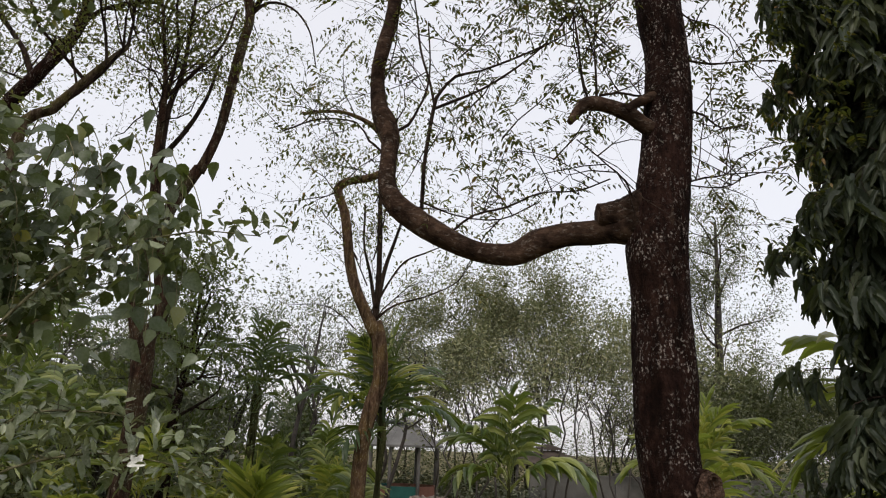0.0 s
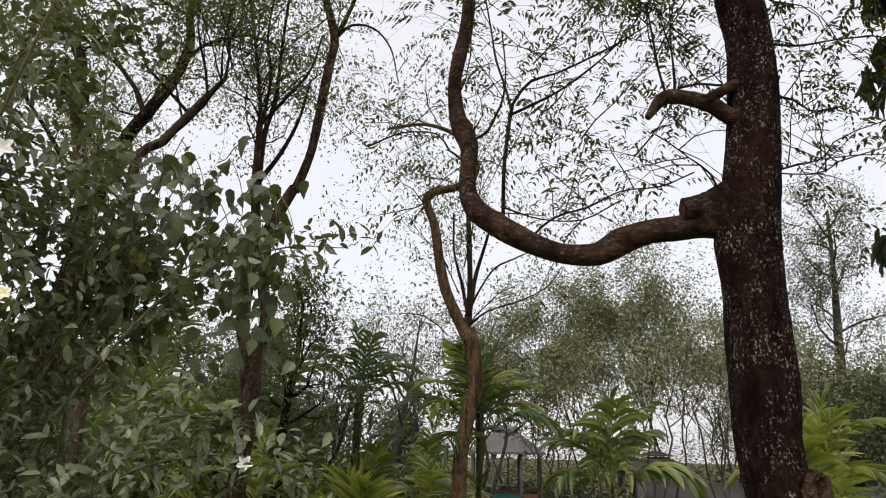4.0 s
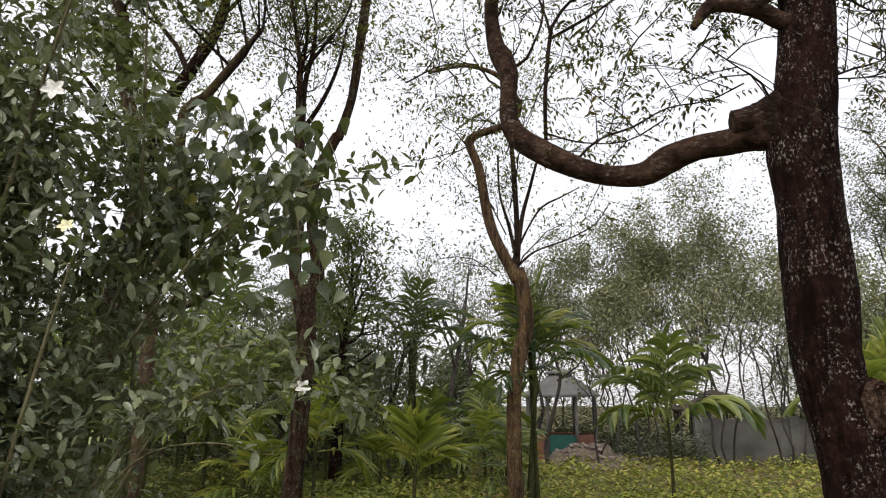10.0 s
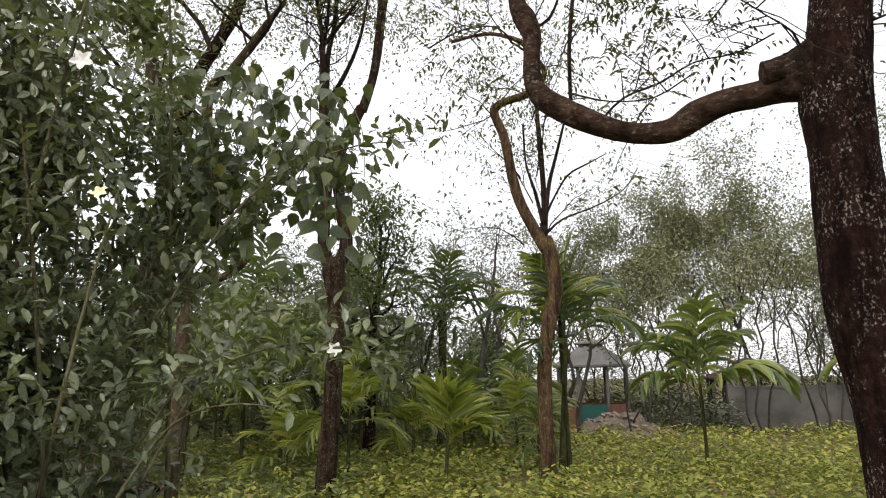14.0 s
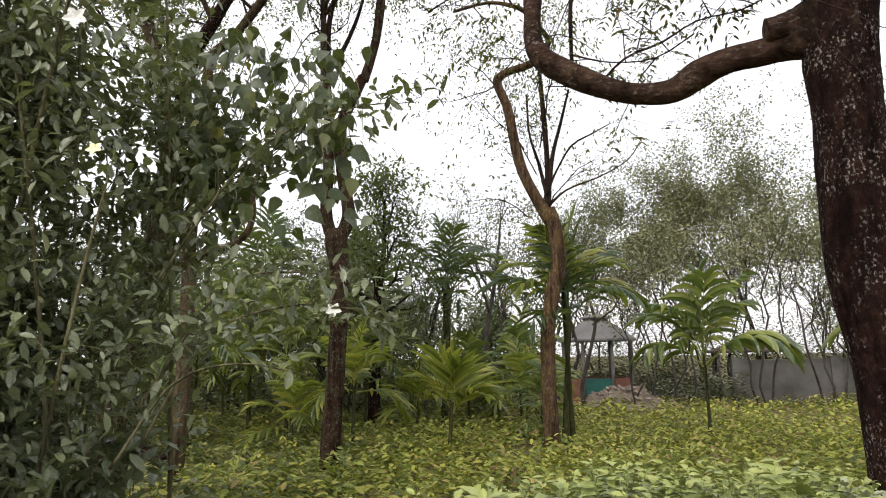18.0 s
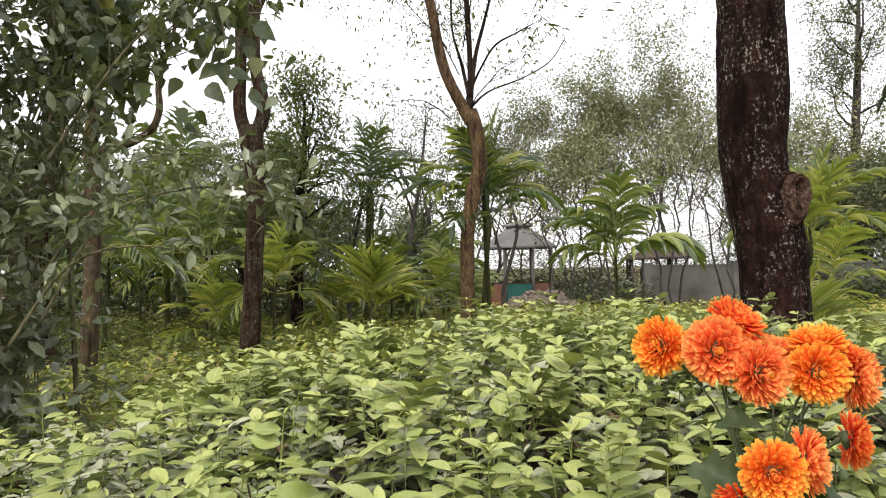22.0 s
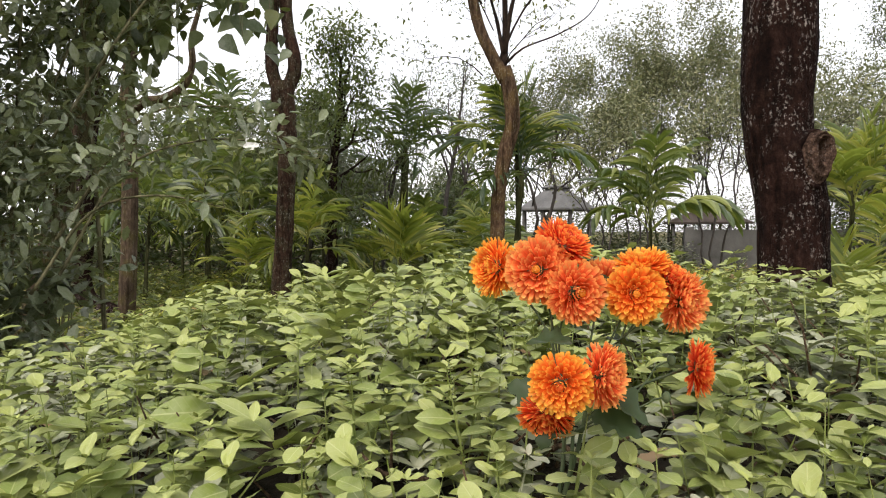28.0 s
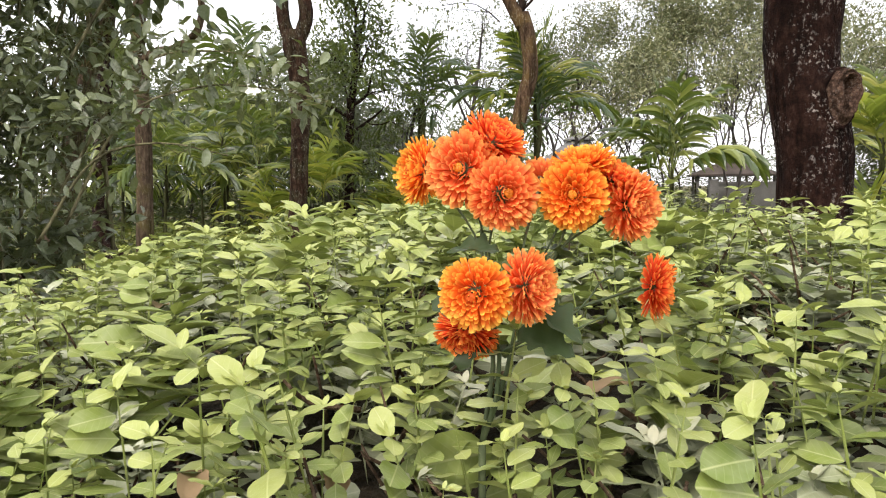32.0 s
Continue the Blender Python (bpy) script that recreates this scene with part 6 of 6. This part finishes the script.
def bloom(parent, at, facing, radius, seed, material, heart=True):
    g = np.random.RandomState(seed)
    q = Vector(facing).normalized().to_track_quat("Z", "Y")
    m0 = Matrix.Translation(at) @ q.to_matrix().to_4x4() @ Matrix.Rotation(g.uniform(0, 6), 4, "Z")
    inner = []
    outer = petal_blades([(Matrix.Identity(4), radius * 0.6, radius * 0.15, 0.02)], material, "petal")
    outer2 = petal_blades([(Matrix.Identity(4), radius * 0.6, radius * 0.145, 0.2)], material, "petal")
    spots = []
    # rings from the rim to the heart: how many, angle off the axis, length
    for k, (n, off, ln) in enumerate([(34, 104, 0.98), (36, 93, 1.03), (36, 83, 1.02), (36, 73, 1.0), (34, 63, 0.94), (30, 53, 0.86), (26, 43, 0.76), (20, 32, 0.64), (14, 21, 0.52), (8, 9, 0.44)]):
        th = radians(off)
        for i in range(n):
            a = 2 * math.pi * (i + 0.5 * (k % 2)) / n + g.normal(0, 0.08)
            lean = th + g.normal(0, 0.075)
            m = (Matrix.Rotation(a, 4, "Z") @ Matrix.Translation((radius * 0.4 * math.sin(th), 0, radius * 0.26 * math.cos(th)))
                 @ Matrix.Rotation(lean - math.pi / 2, 4, "Y") @ Matrix.Rotation(g.normal(0, 0.25), 4, "X"))
            if k < 2:
                spots.append((m, k))
            else:
                inner.append((m, radius * 0.6 * ln * g.uniform(0.78, 1.14), radius * 0.135 * g.uniform(0.8, 1.15), g.uniform(0.0, 0.3)))
    cup = Geo()
    tube(cup, [(0, 0, -0.28 * radius, 0.12 * radius), (0, 0, -0.2 * radius, 0.3 * radius), (0, 0, -0.02 * radius, 0.36 * radius), (0, 0, 0.05 * radius, 0.2 * radius)], 12, 0)
    head = part("bloom", cup, M_MUM_STEM, parent, "full orange bloom on a green cup", m0)
    part("inner_petals", petal_blades(inner, material, "inner_petals"), None, head)["kind"] = "stuff"
    for m, k in spots:
        s = g.uniform(0.92, 1.1)
        part("petal", outer2 if k else outer, None, head, "", m @ Matrix.Diagonal((s, s, s, 1)))
    # a domed button of tight florets closes the middle
    button, size = Geo(), 0.12 if heart else 0.13
    n, m, v = 16, 7, []
    for j in range(m):
        q = j / (m - 1) * 1.45
        for i in range(n):
            a = 2 * math.pi * (i + 0.5 * j) / n
            r = size * radius * math.cos(q) * (1 + 0.15 * math.sin(5 * a + 3 * j) + g.uniform(-0.14, 0.14))
            v.append((r * math.cos(a), r * math.sin(a), radius * (0.47 + 0.4 * size * math.sin(q) + g.uniform(-0.02, 0.02))))
    button.add(v, [(j * n + i, j * n + (i + 1) % n, (j + 1) * n + (i + 1) % n, (j + 1) * n + i) for j in range(m - 1) for i in range(n)] + [tuple((m - 1) * n + i for i in range(n))])
    part("heart", button, M_HEART if heart else material, head, "yellow button heart" if heart else "tight unopened heart")
    return head


def mum_leaf(parent, at, along, up, size, seed):
    """A lobed, toothed leaf with a bend along its midrib."""
    g = np.random.RandomState(seed)
    n = 26
    rim = []
    for i in range(n + 1):
        t = i / n
        w = 0.42 * math.sin(math.pi * min(1, t * 1.02)) ** 0.7 * (1 + 0.32 * math.sin(t * math.pi * 7)) * (1.05 - 0.35 * t)
        rim.append((t, max(0.012, w)))
    v, f = [], []
    for t, w in rim:
        for q in (-1, -0.5, 0, 0.5, 1):
            v.append((t * size, q * w * size, (-0.25 * t * t + 0.14 * abs(q) * w / 0.4 + 0.03 * math.sin(9 * t + 3 * q)) * size))
    f = [(5 * i + j, 5 * i + j + 1, 5 * i + j + 6, 5 * i + j + 5) for i in range(n) for j in range(4)]
    geo = Geo().add(v, f)
    x = Vector(along).normalized()
    y = Vector(up).cross(x).normalized()
    z = x.cross(y)
    m = Matrix((x, y, z)).transposed().to_4x4()
    return part("leaf", geo, M_MUM_LEAF, parent, "", Matrix.Translation(at) @ m)


def chrysanthemum():
    plant = thing("chrysanthemum", (0, 0, 0), "orange chrysanthemum plant with full blooms above the hedge", "flower")
    heads = [((0.212, 0.682, 1.204), (-0.75, -0.6, 0.12), 0.031, M_PETAL_GOLD), ((0.254, 0.648, 1.204), (-0.12, -1.0, 0.1), 0.033, M_PETAL), ((0.287, 0.638, 1.185), (0.42, -0.9, 0.02), 0.031, M_PETAL),
             ((0.276, 0.665, 1.227), (0.45, -0.35, 0.65), 0.030, M_PETAL_RED), ((0.315, 0.68, 1.192), (0.3, 0.5, 0.35), 0.024, M_PETAL), ((0.340, 0.650, 1.183), (-0.02, -1.0, 0.06), 0.029, M_PETAL_GOLD),
             ((0.348, 0.668, 1.206), (-0.1, -0.15, 0.9), 0.028, M_PETAL_GOLD), ((0.384, 0.672, 1.174), (0.72, -0.62, -0.02), 0.031, M_PETAL), ((0.370, 0.675, 1.195), (0.45, -0.2, 0.75), 0.027, M_PETAL_RED),
             ((0.274, 0.580, 1.115), (-0.12, -1.0, -0.04), 0.0285, M_PETAL_GOLD), ((0.308, 0.602, 1.118), (0.85, -0.45, 0.08), 0.030, M_PETAL), ((0.262, 0.615, 1.080), (-0.15, -0.7, -0.7), 0.027, M_PETAL_RED),
             ((0.412, 0.750, 1.098), (0.97, -0.25, -0.03), 0.032, M_PETAL_RED)]
    def stalk(pts, sides, step, name="stem"):
        sg = Geo()
        tube(sg, pts, sides, step)
        part(name, sg, M_MUM_STEM, plant)

    root = Vector((0.275, 0.62, 0.0))
    fork = Vector((0.272, 0.625, 0.99))
    stalk([(*root, 0.005), (0.27, 0.625, 0.5, 0.004), (*fork, 0.003)], 7, 0.05)
    joints = [(0.285, 0.63, 1.06), (0.30, 0.64, 1.10), (0.275, 0.65, 1.10)]
    for j in joints:
        stalk([(*fork, 0.0024), ((fork.x + j[0]) / 2 + 0.004, j[1], (fork.z + j[2]) / 2, 0.0021), (*j, 0.0019)], 6, 0.02)
    for i, (p, d, r, mat) in enumerate(heads):
        bloom(plant, p, d, r * 0.93, 200 + i, mat, heart=i in (1, 2, 5))
        b = Vector(p) - Vector(d).normalized() * r * 0.25
        j = Vector(joints[1] if p[0] > 0.3 else joints[2] if p[2] > 1.15 else joints[0])
        if i == 12:
            j = Vector(joints[0])
        mid = (b + j) / 2 - Vector(d).normalized() * r * 0.5
        stalk([(*j, 0.0012), (*mid, 0.001), (*b, 0.0014)], 6, 0.015)
    # buds on bent stalks
    for k, e in enumerate(((0.378, 0.69, 1.116), (0.372, 0.68, 1.083))):
        stalk([(*joints[0], 0.0012), (0.345, 0.675, 1.088 - 0.015 * k, 0.0009), (0.362, 0.685, 1.11 - 0.03 * k, 0.0008), (*e, 0.0011)], 6, 0.012)
        bud = Geo()
        tube(bud, [(0, 0, -0.005, 0.0015), (0, 0, -0.002, 0.004), (0, 0, 0.003, 0.004), (0, 0, 0.006, 0.0015)], 8, 0)
        part("bud", bud, M_MUM_STEM, plant, "closed green bud", Matrix.Translation(e))
    for i, (p, a, u, s) in enumerate([((0.275, 0.64, 1.085), (-1, 0.1, 0.35), (-0.2, -0.8, 0.6), 0.052), ((0.30, 0.63, 1.10), (0.95, -0.3, -0.25), (0.2, -0.3, 1), 0.055), ((0.31, 0.645, 1.135), (0.2, -0.8, 0.2), (0, 0.3, 1), 0.03),
                                      ((0.27, 0.63, 1.09), (-0.25, -0.6, -0.65), (0, -0.8, 0.5), 0.045), ((0.285, 0.63, 1.14), (-0.9, -0.1, 0.2), (0, -0.3, 1), 0.04), ((0.30, 0.62, 1.08), (0.95, -0.2, -0.15), (0, -0.5, 0.8), 0.045),
                                      ((0.315, 0.66, 1.14), (0.8, 0.1, -0.1), (0, 0, 1), 0.035)]):
        mum_leaf(plant, p, a, u, s, i)


chrysanthemum()
